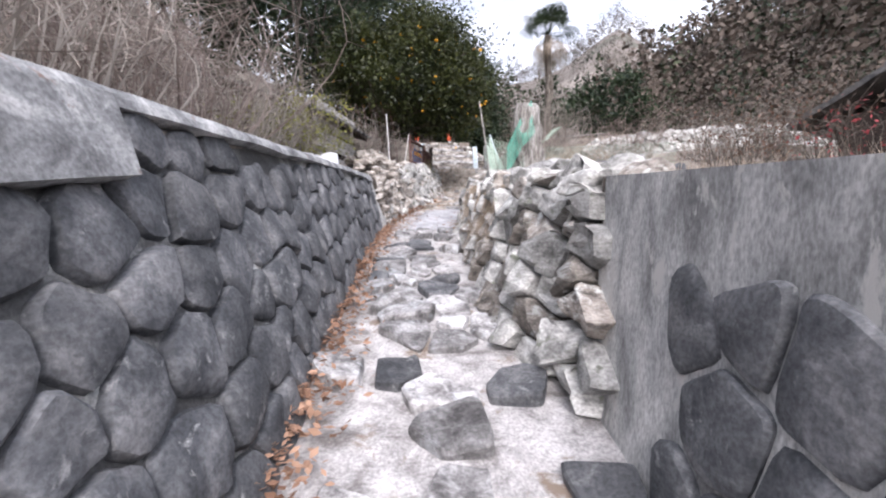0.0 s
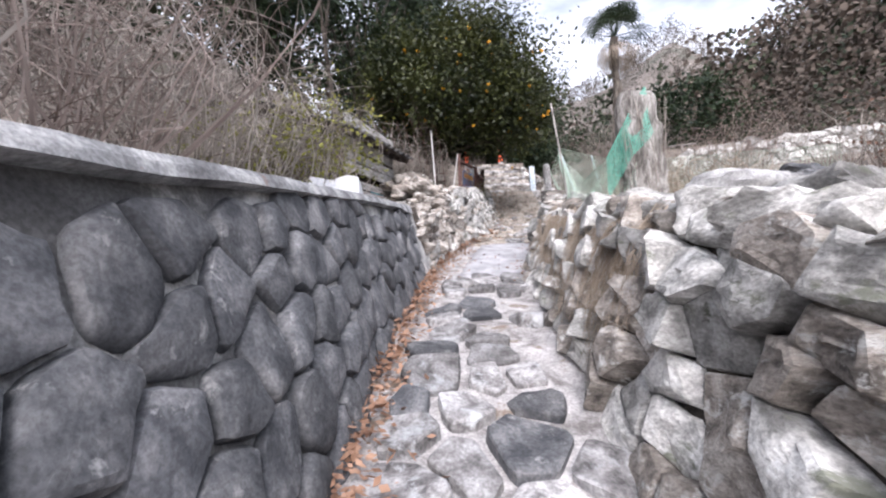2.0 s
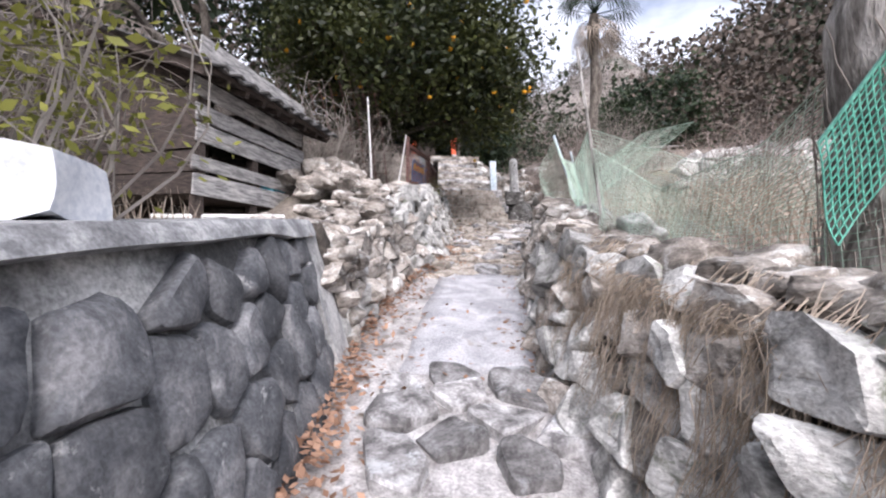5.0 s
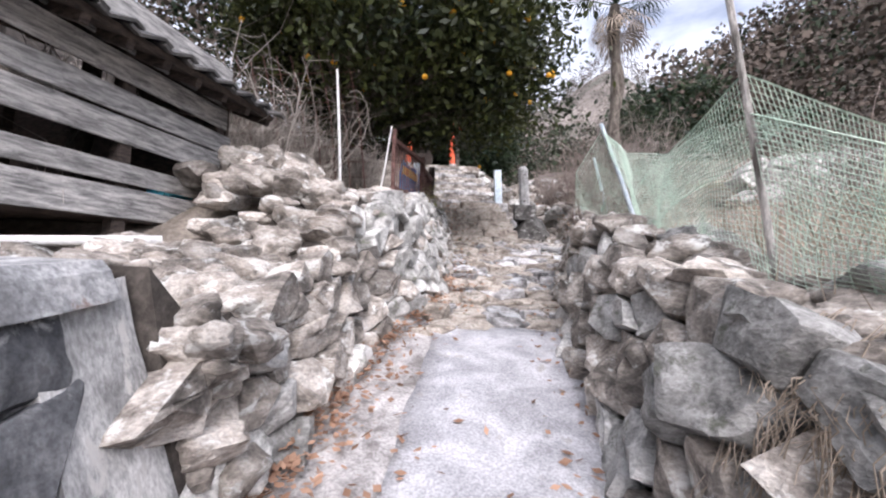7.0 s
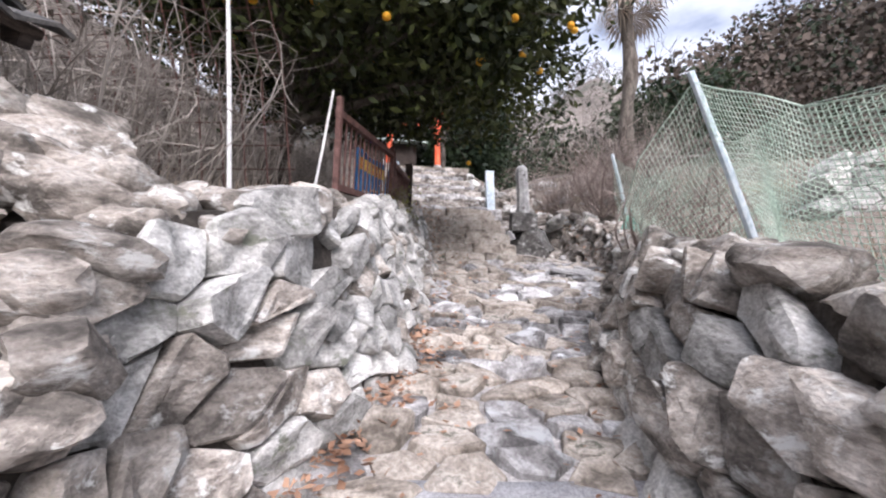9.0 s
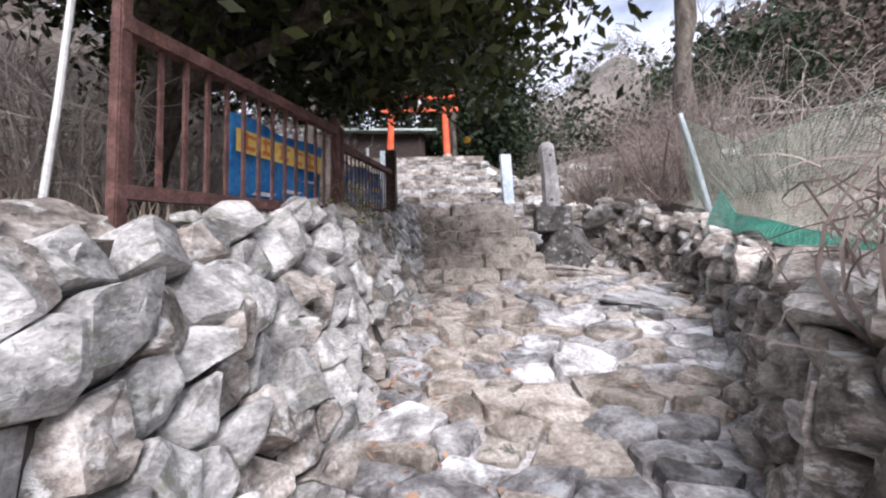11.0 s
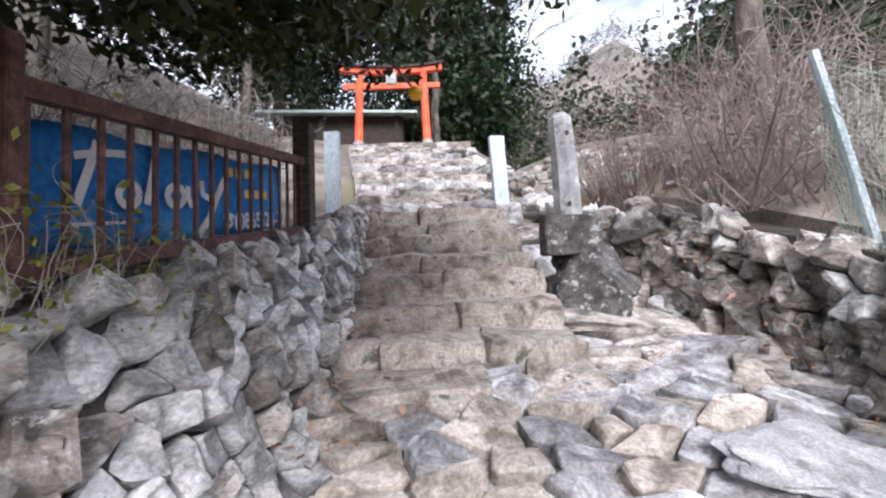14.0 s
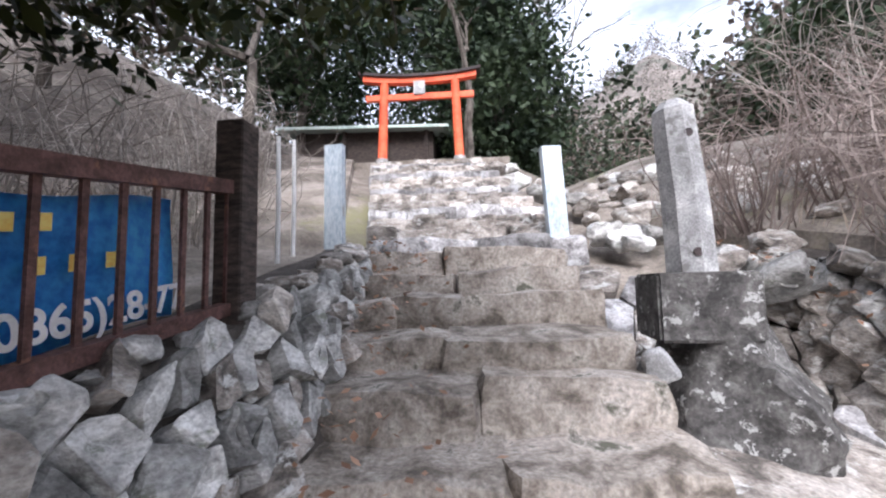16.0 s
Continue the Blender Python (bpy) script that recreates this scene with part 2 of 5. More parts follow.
# ---- plan: heights and edges along the walk (y) ----
def along(table):
    ys, vs = zip(*table)
    return lambda y: float(np.interp(y, ys, vs))


ground_z = along([(-6, -0.9), (0, 0.1), (2, 0.53), (5.5, 1.32), (8, 1.76), (11.7, 2.68), (13.2, 3.03), (14.5, 3.34), (15.2, 3.5), (18.3, 4.9), (18.8, 4.95), (24, 7.5), (30, 7.7), (60, 11)])
left_base = along([(-6, -0.5), (1.5, -0.72), (5.5, -1.05), (8.4, -1.17), (8.6, -1.15), (10, -0.95), (11.5, -0.38), (13, -0.22), (14.5, -0.12), (16.4, -0.16), (17.2, -0.25), (18.8, -0.45), (24, -1.75), (60, -6)])
right_base = along([(-6, 0.72), (0, 0.85), (2.28, 0.8), (2.9, 0.5), (5, 0.42), (8.2, 0.36), (10, 0.68), (11.7, 1.08), (12.8, 1.7), (14, 2.4), (15.5, 2.85), (17.5, 3.0), (20, 2.2), (24, 1.0), (60, 5)])
left_top = along([(-6, 0.9), (1.5, 1.96), (5.87, 2.56), (8.28, 2.84), (8.45, 2.6), (9.6, 2.85), (10.2, 3.4), (12.4, 3.85), (13.6, 4.08), (14.4, 4.13), (16.3, 4.46), (17.5, 4.74), (18.8, 5.0), (24, 7.6), (60, 13)])
right_top = along([(-6, 0.7), (0, 1.48), (2.28, 1.8), (3.2, 1.87), (5.4, 2.27), (8, 2.65), (10.9, 3.4), (12.5, 3.55), (14, 3.85), (15.5, 4.25), (17.5, 4.7), (20, 5.3), (22, 5.7), (24, 6.1), (60, 12)])


bank_z = along([(15.0, 3.44), (15.6, 3.52), (17.0, 3.74), (18.0, 4.2), (18.8, 4.9), (24, 7.4)])


def left_face(y, h):
    """A place on the battered wall beside the path, h metres above the path."""
    lean = 0.33 if y < 8.28 else float(np.interp(y, [10.8, 12.5], [0.2, 0.5]))
    return Vector((left_base(y) - lean * h, y, ground_z(y) + h))


def right_face(y, h):
    lean = 0.08 if y < 2.5 else 0.3
    return Vector((right_base(y) + lean * h, y, ground_z(y) + h))


# ---- mesh helpers ----
def mesh_of(name, verts, faces, mat, smooth=False):
    me = bpy.data.meshes.new(name)
    me.from_pydata([tuple(v) for v in verts], [], faces)
    me.materials.append(mat)
    if smooth:
        me.polygons.foreach_set("use_smooth", [True] * len(me.polygons))
    me.update()
    if smooth:
        me.set_sharp_from_angle(angle=radians(38))
    return me


def part(name, me, parent=None, m=None):
    ob = new(name, me)
    if m is not None:
        ob.matrix_basis = m
    if parent is not None:
        ob.parent = parent
    return ob


def empty(name, m, label, category, group="", kind=""):
    ob = new(name)
    ob.matrix_basis = m
    return tagged(ob, label, category, group, kind)


def bm_mesh(name, bm, mat, smooth=False):
    me = bpy.data.meshes.new(name)
    bmesh.ops.recalc_face_normals(bm, faces=bm.faces)
    bm.to_mesh(me)
    bm.free()
    me.materials.append(mat)
    if smooth:
        me.polygons.foreach_set("use_smooth", [True] * len(me.polygons))
        me.set_sharp_from_angle(angle=radians(38))
    return me


def box_mesh(name, sx, sy, sz, mat, bevel=0.01, rough=0.0, cuts=0, origin=(0, 0, 0)):
    bm = bmesh.new()
    bmesh.ops.create_cube(bm, size=1)
    bmesh.ops.scale(bm, vec=(sx, sy, sz), verts=bm.verts)
    if cuts:
        bmesh.ops.subdivide_edges(bm, edges=bm.edges[:], cuts=cuts, use_grid_fill=True)
    elif bevel:
        bmesh.ops.bevel(bm, geom=bm.edges[:], offset=bevel, segments=2, affect='EDGES')
    if rough:
        k = random.random() * 50
        for v in bm.verts:
            v.co += noise.noise_vector(v.co * 4 + Vector((k, 0, 0))) * rough
    bmesh.ops.translate(bm, vec=origin, verts=bm.verts)
    return bm_mesh(name, bm, mat, bool(cuts))


def tube(points, radii, sides=8, cap=True):
    """Verts and faces of a round bar through points."""
    verts, faces = [], []
    n = len(points)
    for i, (p, r) in enumerate(zip(points, radii)):
        d = (Vector(points[min(i + 1, n - 1)]) - Vector(points[max(i - 1, 0)])).normalized()
        a = d.orthogonal().normalized()
        b = d.cross(a)
        for k in range(sides):
            w = 2 * math.pi * k / sides
            verts.append(Vector(p) + (a * math.cos(w) + b * math.sin(w)) * r)
    for i in range(n - 1):
        for k in range(sides):
            q = (k + 1) % sides
            faces.append((i * sides + k, i * sides + q, (i + 1) * sides + q, (i + 1) * sides + k))
    if cap:
        faces.append(tuple(range(sides))[::-1])
        faces.append(tuple((n - 1) * sides + k for k in range(sides)))
    return verts, faces


class Heap:
    """Gathers geometry for one mesh."""

    def __init__(self):
        self.v, self.f = [], []

    def add(self, verts, faces):
        o = len(self.v)
        self.v += verts
        self.f += [tuple(i + o for i in f) for f in faces]

    def bar(self, points, radii, sides=4):
        self.add(*tube(points, radii, sides, False))

    def leaf(self, p, size, aspect=0.45, droop=0.0):
        a = Vector((random.gauss(0, 1), random.gauss(0, 1), random.gauss(0, 0.8) - droop)).normalized()
        b = a.orthogonal().normalized()
        b = (Matrix.Rotation(random.random() * 6.28, 3, a) @ b) * size * aspect * 0.5
        a = a * size
        self.add([p, p + a * 0.5 + b, p + a, p + a * 0.5 - b], [(0, 1, 2, 3)])

    def mesh(self, name, mat, smooth=False):
        return mesh_of(name, self.v, self.f, mat, smooth)


ROCKS = {}


def rock_mesh(mat, k, level=3):
    key = (mat.name, k, level)
    if key not in ROCKS:
        bm = bmesh.new()
        bmesh.ops.create_icosphere(bm, subdivisions=level, radius=0.5)
        o = Vector((k * 7.3, k * 3.1, k * 1.7))
        for v in bm.verts:
            d = v.co.normalized()
            q = max(abs(d.x), abs(d.y), abs(d.z))
            r = 0.5 * (0.45 + 0.55 / q ** 0.8)
            # a few broad breaks make flat facets
            for j in range(4):
                n = noise.noise_vector(o + Vector((j * 5.1, j * 2.3, 9))).normalized()
                s = d.dot(n) * r
                lim = 0.33
                if s > lim:
                    r *= lim / s
            r *= 1 + 0.2 * noise.noise(d * 1.8 + o) + 0.1 * noise.noise(d * 5 + o)
            v.co = d * r
        ROCKS[key] = bm_mesh("rock", bm, mat, True)
    return ROCKS[key]


def rock(name, mat, at, size, parent=None, turn=None, level=3):
    ob = new(name, rock_mesh(mat, random.randrange(10), level))
    r = turn if turn is not None else (random.uniform(-14, 14), random.uniform(-14, 14), random.uniform(0, 360))
    ob.matrix_basis = pose(*at, *r) @ Matrix.Diagonal((*size, 1))
    if parent is not None:
        ob.parent = parent
    return ob


# ---- irregular stones fitted to one another on a surface ----
def clip_cell(poly, mx, my, nx, ny):
    out = []
    for i, (x, y) in enumerate(poly):
        x2, y2 = poly[(i + 1) % len(poly)]
        d1 = (x - mx) * nx + (y - my) * ny
        d2 = (x2 - mx) * nx + (y2 - my) * ny
        if d1 <= 0:
            out.append((x, y))
        if d1 * d2 < 0:
            t = d1 / (d1 - d2)
            out.append((x + (x2 - x) * t, y + (y2 - y) * t))
    return out


def cells(u0, u1, v0, v1, su, sv, jitter=0.35, rng=None):
    """Fitted cells over a stretch of a surface: centre and outline of each."""
    rng = rng or random
    pts = []
    rows = max(1, round((v1 - v0) / sv))
    cols = max(1, round((u1 - u0) / su))
    for j in range(-1, rows + 1):
        for i in range(-1, cols + 1):
            u = u0 + (i + 0.5 + (0.5 if j % 2 else 0.0) + rng.uniform(-jitter, jitter)) * (u1 - u0) / cols
            v = v0 + (j + 0.5 + rng.uniform(-jitter, jitter)) * (v1 - v0) / rows
            pts.append((u / su, v / sv))
    arr = np.array(pts)
    found = []
    for x, y in pts:
        if not (u0 <= x * su <= u1 and v0 <= y * sv <= v1):
            continue
        poly = [(x - 2, y - 2), (x + 2, y - 2), (x + 2, y + 2), (x - 2, y + 2)]
        near = np.argsort(((arr - (x, y)) ** 2).sum(1))[1:14]
        for k in near:
            ox, oy = arr[k]
            poly = clip_cell(poly, (x + ox) / 2, (y + oy) / 2, ox - x, oy - y)
        if len(poly) > 2:
            found.append(((x * su, y * sv), [(px * su, py * sv) for px, py in poly]))
    return found


def rounded(poly, c, shrink, cut):
    """The outline drawn in by a joint, with its corners taken off."""
    cx, cy = c
    pts = []
    for x, y in poly:
        d = math.hypot(x - cx, y - cy) or 1
        k = max(0.3, 1 - shrink / d)
        pts.append((cx + (x - cx) * k, cy + (y - cy) * k))
    out = []
    n = len(pts)
    for i in range(n):
        (x0, y0), (x1, y1), (x2, y2) = pts[i - 1], pts[i], pts[(i + 1) % n]
        out.append((x1 + (x0 - x1) * cut, y1 + (y0 - y1) * cut))
        out.append((x1 + ((x0 + x2) / 2 - x1) * cut * 0.45, y1 + ((y0 + y2) / 2 - y1) * cut * 0.45))
        out.append((x1 + (x2 - x1) * cut, y1 + (y2 - y1) * cut))
    return out


def pillow(name, cell, place, mat, joint, bulge, cut=0.28, crag=0.02, back=0.08, parent=None, tilt=0.0, sharp=False):
    """One stone: a raised, worn face over the cell. place(u, v) gives a point and the outward normal."""
    (cu, cv), poly = cell
    ring = rounded(poly, (cu, cv), joint, cut)
    origin, nrm = place(cu, cv)
    k = random.random() * 100
    tu, tv = random.uniform(-tilt, tilt), random.uniform(-tilt, tilt)
    size = math.sqrt(max(1e-4, sum((x - cu) ** 2 + (y - cv) ** 2 for x, y in ring) / len(ring)))
    verts, faces = [], []
    n = len(ring)
    levels = ((1.0, -back), (1.0, bulge * 0.3), (0.93, bulge * 0.75), (0.72, bulge * 0.95))
    if sharp:
        levels = ((1.0, -back), (1.0, bulge * 0.62), (0.93, bulge * 0.97), (0.66, bulge * 1.04), (0.3, bulge))
    for s, h in levels:
        for x, y in ring:
            u, v = cu + (x - cu) * s, cv + (y - cv) * s
            p, q = place(u, v)
            hh = h + (max(-0.5 * h, min(0.6 * bulge, tu * (u - cu) + tv * (v - cv))) if h > 0 else 0)
            w = p + q * hh
            if h > 0:
                w += noise.noise_vector(w * (1.6 / max(size, 0.05)) * 0.5 + Vector((k, k, 0))) * crag
                w += noise.noise_vector(w * 11 + Vector((k, 0, k))) * crag * 0.6
            verts.append(w - origin)
    p, q = place(cu, cv)
    verts.append(q * bulge)
    for l in range(len(levels) - 1):
        for i in range(n):
            j = (i + 1) % n
            faces.append((l * n + i, l * n + j, (l + 1) * n + j, (l + 1) * n + i))
    top = (len(levels) - 1) * n
    for i in range(n):
        faces.append((top + i, top + (i + 1) % n, len(verts) - 1))
    me = mesh_of(name, verts, faces, mat, True)
    if sharp:
        me.set_sharp_from_angle(angle=radians(24))
    ob = new(name, me)
    ob.location = origin
    if parent is not None:
        ob.parent = parent
    return ob


def placer(face):
    def place(u, v):
        p = face(u, v)
        a = face(u + 0.02, v) - p
        b = face(u, v + 0.02) - p
        n = a.cross(b).normalized()
        return p, n
    return place


def flipped(place):
    def other(u, v):
        p, n = place(u, v)
        return p, -n
    return other


def wall_body(name, face, y0, y1, top, thick, mat, label, step=0.2, side=-1):
    """The wall's core behind its stones, closed all round."""
    ys = list(np.arange(y0, y1 + 1e-6, (y1 - y0) / max(2, round((y1 - y0) / step))))
    verts, faces = [], []
    for y in ys:
        hgt = top(y) - ground_z(y)
        a, b = face(y, -0.8 if y > 14.8 else -0.3), face(y, hgt)
        verts += [a, b, Vector((b.x + side * thick, b.y, b.z)), Vector((b.x + side * thick, a.y, a.z))]
    for i in range(len(ys) - 1):
        o = i * 4
        for k in range(4):
            faces.append((o + k, o + (k + 1) % 4, o + 4 + (k + 1) % 4, o + 4 + k))
    faces += [(3, 2, 1, 0), tuple(len(verts) - 4 + k for k in range(4))]
    ob = new(name, mesh_of(name, verts, faces, mat))
    return tagged(ob, label, "wall", "", "structure")


# ---- ground: one sheet out to the hills ----
def smooth_rise(t):
    t = max(0.0, min(1.0, t))
    return t * t * (3 - 2 * t)


far_rise = along([(-60, 16), (0, 19), (10, 23), (17, 24), (23.5, 27), (27.5, 24.5), (31, 22), (60, 18)])
mid_rise = along([(-60, 20), (-10, 16), (5, 17), (14, 15), (20, 15), (26, 15.5), (29, 18.5), (32, 22.5), (37, 26), (45, 28), (70, 31), (100, 26), (140, 5)])


def hills(x, y):
    """Ridges around the valley: a near wooded one, then a pale mountain."""
    d = math.hypot(x, y - 8)
    az = math.degrees(math.atan2(x, y - 8))
    rough = noise.noise(Vector((x * 0.03, y * 0.03, 2))) * 0.6 + noise.noise(Vector((x * 0.09, y * 0.09, 5))) * 0.25
    z = 0.0
    if az > -75:
        far = (math.tan(radians(far_rise(az))) * 240 - 19) * smooth_rise((d - 90) / 150)
        near = (math.tan(radians(mid_rise(az))) * 95 - 23) * smooth_rise((d - 24) / 71)
        z = max(far + 6 * rough * smooth_rise((d - 90) / 60), near + 3 * rough * smooth_rise((d - 30) / 30))
    l = max(0.0, -x - 5)
    z += min(45, 0.62 * l) * max(0.0, min(1, (90 - y) / 60))
    z += min(6, 0.25 * max(0.0, x - 10 - 0.38 * max(y, 0))) * max(0.0, min(1, (40 - y) / 20)) * max(0.0, min(1.0, (y + 30) / 25))
    z += 1.2 * noise.noise(Vector((x * 0.06, y * 0.06, 0))) * min(1, abs(x) / 15)
    return z


def terrain(x, y):
    lb, rb = left_base(y), right_base(y)
    if x < lb:
        z = left_top(y) - 0.12
        z += 0.1 * min(3, lb - x)
    elif x > rb:
        z = right_top(y) - 0.12
        z += 0.05 * min(6, x - rb)
        if y > 12:
            z += min(0.3 * (x - rb), 1.0) * min(1, (y - 12) / 4)
    else:
        z = ground_z(y)
    return z + hills(x, y) + 0.06 * noise.noise(Vector((x * 0.8, y * 0.8, 3)))


ys = list(np.arange(-5, 26, 0.3)) + list(np.geomspace(26, 700, 60)) + []
ys = [-300, -120, -50, -20, -9] + ys
ls = [-600, -300, -220, -180, -155, -138, -122, -108, -95, -82, -70, -60, -50, -42, -30, -22, -16, -12, -9, -7, -5.5, -4.2, -3.2, -2.4, -1.7, -1.1, -0.7]
verts, faces = [], []
for y in ys:
    lb, rb = left_base(y), right_base(y)
    row = []
    for d in ls:
        row.append((lb + d, y, terrain(lb + d, y)))
    row.append((lb - 0.45, y, terrain(lb - 0.45, y)))
    row.append((lb - 0.4, y, ground_z(y) - 0.1))
    for k in range(9):
        x = lb + (rb - lb) * k / 8
        low = bank_z(y) + 0.16 if x > 1.4 and 15.0 < y < 18.8 else ground_z(y)
        row.append((x, y, low - 0.03 + 0.02 * noise.noise(Vector((x * 3, y * 3, 0))) - (0.22 if 15.0 < y < 24 else 0)))
    row.append((rb + 0.4, y, ground_z(y) - 0.1))
    row.append((rb + 0.45, y, terrain(rb + 0.45, y)))
    for d in reversed(ls):
        row.append((rb - d, y, terrain(rb - d, y)))
    verts += row
W = len(verts) // len(ys)
for i in range(len(ys) - 1):
    for k in range(W - 1):
        faces.append((i * W + k, i * W + k + 1, (i + 1) * W + k + 1, (i + 1) * W + k))
ground_me = mesh_of("ground", verts, faces, EARTH, True)
for m in (GRIT, HILLSIDE, MOUNTAIN):
    ground_me.materials.append(m)
for p in ground_me.polygons:
    k = p.index % (W - 1)
    if len(ls) < k + 0 < len(ls) + 11 and -5 < ys[p.index // (W - 1)] < 18:
        p.material_index = 1
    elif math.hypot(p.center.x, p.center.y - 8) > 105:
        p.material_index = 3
    elif p.center.x > 7 or p.center.x < -3.4 or p.center.y > 24:
        p.material_index = 2
ground = new("ground", ground_me)
tagged(ground, "brown winter earth and hillsides with dry grass", "ground", "", "structure")

# ---- walls beside the path: cores ----
wall_left = wall_body("wall_left", left_face, -5, 8.27, left_top, 0.45, MORTAR, "dark mortared stone retaining wall with concrete coping", side=-1)
wall_terrace = wall_body("wall_terrace", left_face, 8.29, 18.8, left_top, 0.5, GAPSHADE, "dry-laid retaining wall of rough grey field stones", side=-1)
wall_concrete = wall_body("wall_concrete", right_face, -5, 2.28, right_top, 0.4, CONCRETE, "stained rough concrete retaining wall, stones showing through", side=1)
wall_right = wall_body("wall_right", right_face, 2.3, 18.0, right_top, 0.5, GAPSHADE, "low dry-laid wall of rough grey rocks", side=1)

# ---- coping on the mortared wall ----
verts, faces = [], []
cy = list(np.arange(-5, 8.31, 0.15))
for y in cy:
    hh = left_top(y) - ground_z(y)
    w = 0.012 * noise.noise(Vector((y * 3, 1, 0)))
    deep = 0.055 + 0.05 * smooth_rise((y - 7.2) / 0.7) + 0.02 * noise.noise(Vector((y * 1.7, 4, 0)))
    a = left_face(y, hh - deep) + Vector((0.088 + w, 0, 0))
    b = left_face(y, hh) + Vector((0.088 + w, 0, 0))
    verts += [a, b + Vector((0, 0, -0.02)), b + Vector((-0.03, 0, 0.015 + w)), Vector((b.x - 0.5, y, b.z + 0.015)), Vector((b.x - 0.5, y, b.z - 0.2))]
for i in range(len(cy) - 1):
    for k in range(5):
        faces.append((i * 5 + k, i * 5 + (k + 1) % 5, i * 5 + 5 + (k + 1) % 5, i * 5 + 5 + k))
faces += [(4, 3, 2, 1, 0), tuple(len(verts) - 5 + k for k in range(5))]
part("coping", mesh_of("coping", verts, faces, CAP), wall_left)
tagged(bpy.data.objects["coping"], "pale cement coping with rust stain")
# the plastered end pier and the plastered patch near the start
def slab_on(name, face, y0, y1, h0, h1, proud, mat, parent):
    vs, fs = [], []
    n, m = 8, 6
    pl = placer(face)
    for layer in (-0.05, proud):
        for i in range(n + 1):
            for j in range(m + 1):
                u, v = y0 + (y1 - y0) * i / n, h0 + (h1 - h0) * j / m
                p, q = pl(u, v)
                q = Vector((1, 0, 0.3)).normalized() if face is left_face else Vector((-1, 0, 0.2)).normalized()
                vs.append(p + q * (layer + 0.012 * noise.noise(Vector((u * 5, v * 5, layer)))))
    o = (n + 1) * (m + 1)
    for i in range(n):
        for j in range(m):
            a = i * (m + 1) + j
            fs.append((o + a, o + a + m + 1, o + a + m + 2, o + a + 1))
    edge = [i * (m + 1) for i in range(n + 1)] + [n * (m + 1) + j for j in range(1, m + 1)] + [i * (m + 1) + m for i in range(n - 1, -1, -1)] + [j for j in range(m - 1, 0, -1)]
    for a, b in zip(edge, edge[1:] + edge[:1]):
        fs.append((a, b, o + b, o + a))
    return part(name, mesh_of(name, vs, fs, mat, True), parent)


slab_on("plaster_patch", left_face, -0.6, 1.42, 1.22, 1.5, 0.1, CAP, wall_left)
slab_on("plaster_pier", left_face, 7.93, 8.27, -0.1, 0.95, 0.05, CONCRETE, wall_left)

# ---- poured stretch of the path ----
verts, faces = [], []
py = list(np.arange(8.0, 10.7, 0.15))
for i, y in enumerate(py):
    a = float(np.interp(y, [8, 11.7], [-0.72, -0.24])) + 0.05 * noise.noise(Vector((y * 2, 0, 0)))
    b = float(np.interp(y, [8, 11.7], [0.26, 1.0])) + 0.05 * noise.noise(Vector((y * 2, 5, 0)))
    for k in range(7):
        x = a + (b - a) * k / 6
        verts.append((x, y, ground_z(y) + 0.012 + 0.012 * noise.noise(Vector((x * 4, y * 4, 0)))))
for i in range(len(py) - 1):
    for k in range(6):
        faces.append((i * 7 + k, i * 7 + k + 1, i * 7 + 8 + k, i * 7 + 7 + k))
poured = new("path_slab", mesh_of("path_slab", verts, faces, SLAB, True))
sol = poured.modifiers.new("thick", 'SOLIDIFY')
sol.thickness, sol.offset = 0.09, -1
tagged(poured, "pale worn poured concrete stretch of path", "path", "", "structure")

# ---- torii gate ----
gate = empty("torii_gate", pose(-0.58, 24.15, 7.5), "small vermilion wooden torii gate with dark roofed lintel", "gate")
for sx in (-1, 1):
    v, f = tube([(sx * 0.93, 0, 0.08), (sx * 0.86, 0, 2.02)], [0.115, 0.1], 14)
    part("pillar", mesh_of("pillar", v, f, VERMILION, True), gate)
    v, f = tube([(sx * 0.93, 0, -0.1), (sx * 0.93, 0, 0.14)], [0.17, 0.14], 14)
    part("pillar_foot", mesh_of("pillar_foot", v, f, GRANITE, True), gate)
    part("wedge", box_mesh("wedge", 0.26, 0.05, 0.05, BLACKPAINT, 0.006), gate, pose(sx * 0.9, 0, 1.28))
part("tie_beam", box_mesh("tie_beam", 2.62, 0.1, 0.15, VERMILION, 0.01), gate, pose(0, 0, 1.66))
def curved_beam(name, length, deep, high, z, rise, mat):
    bm = bmesh.new()
    bmesh.ops.create_cube(bm, size=1)
    bmesh.ops.scale(bm, vec=(length, deep, high), verts=bm.verts)
    bmesh.ops.subdivide_edges(bm, edges=[e for e in bm.edges if abs(e.verts[0].co.x - e.verts[1].co.x) > 0.5], cuts=11)
    for w in bm.verts:
        w.co.z += rise * (abs(w.co.x) / (length / 2)) ** 2.2
    return part(name, bm_mesh(name, bm, mat), gate, pose(0, 0, z))
curved_beam("lintel", 2.75, 0.17, 0.13, 2.05, 0.1, VERMILION)
curved_beam("lintel_roof", 2.95, 0.3, 0.06, 2.15, 0.12, BLACKPAINT)
part("tablet", box_mesh("tablet", 0.28, 0.05, 0.34, GRANITE, 0.01), gate, pose(0, -0.07, 1.86))

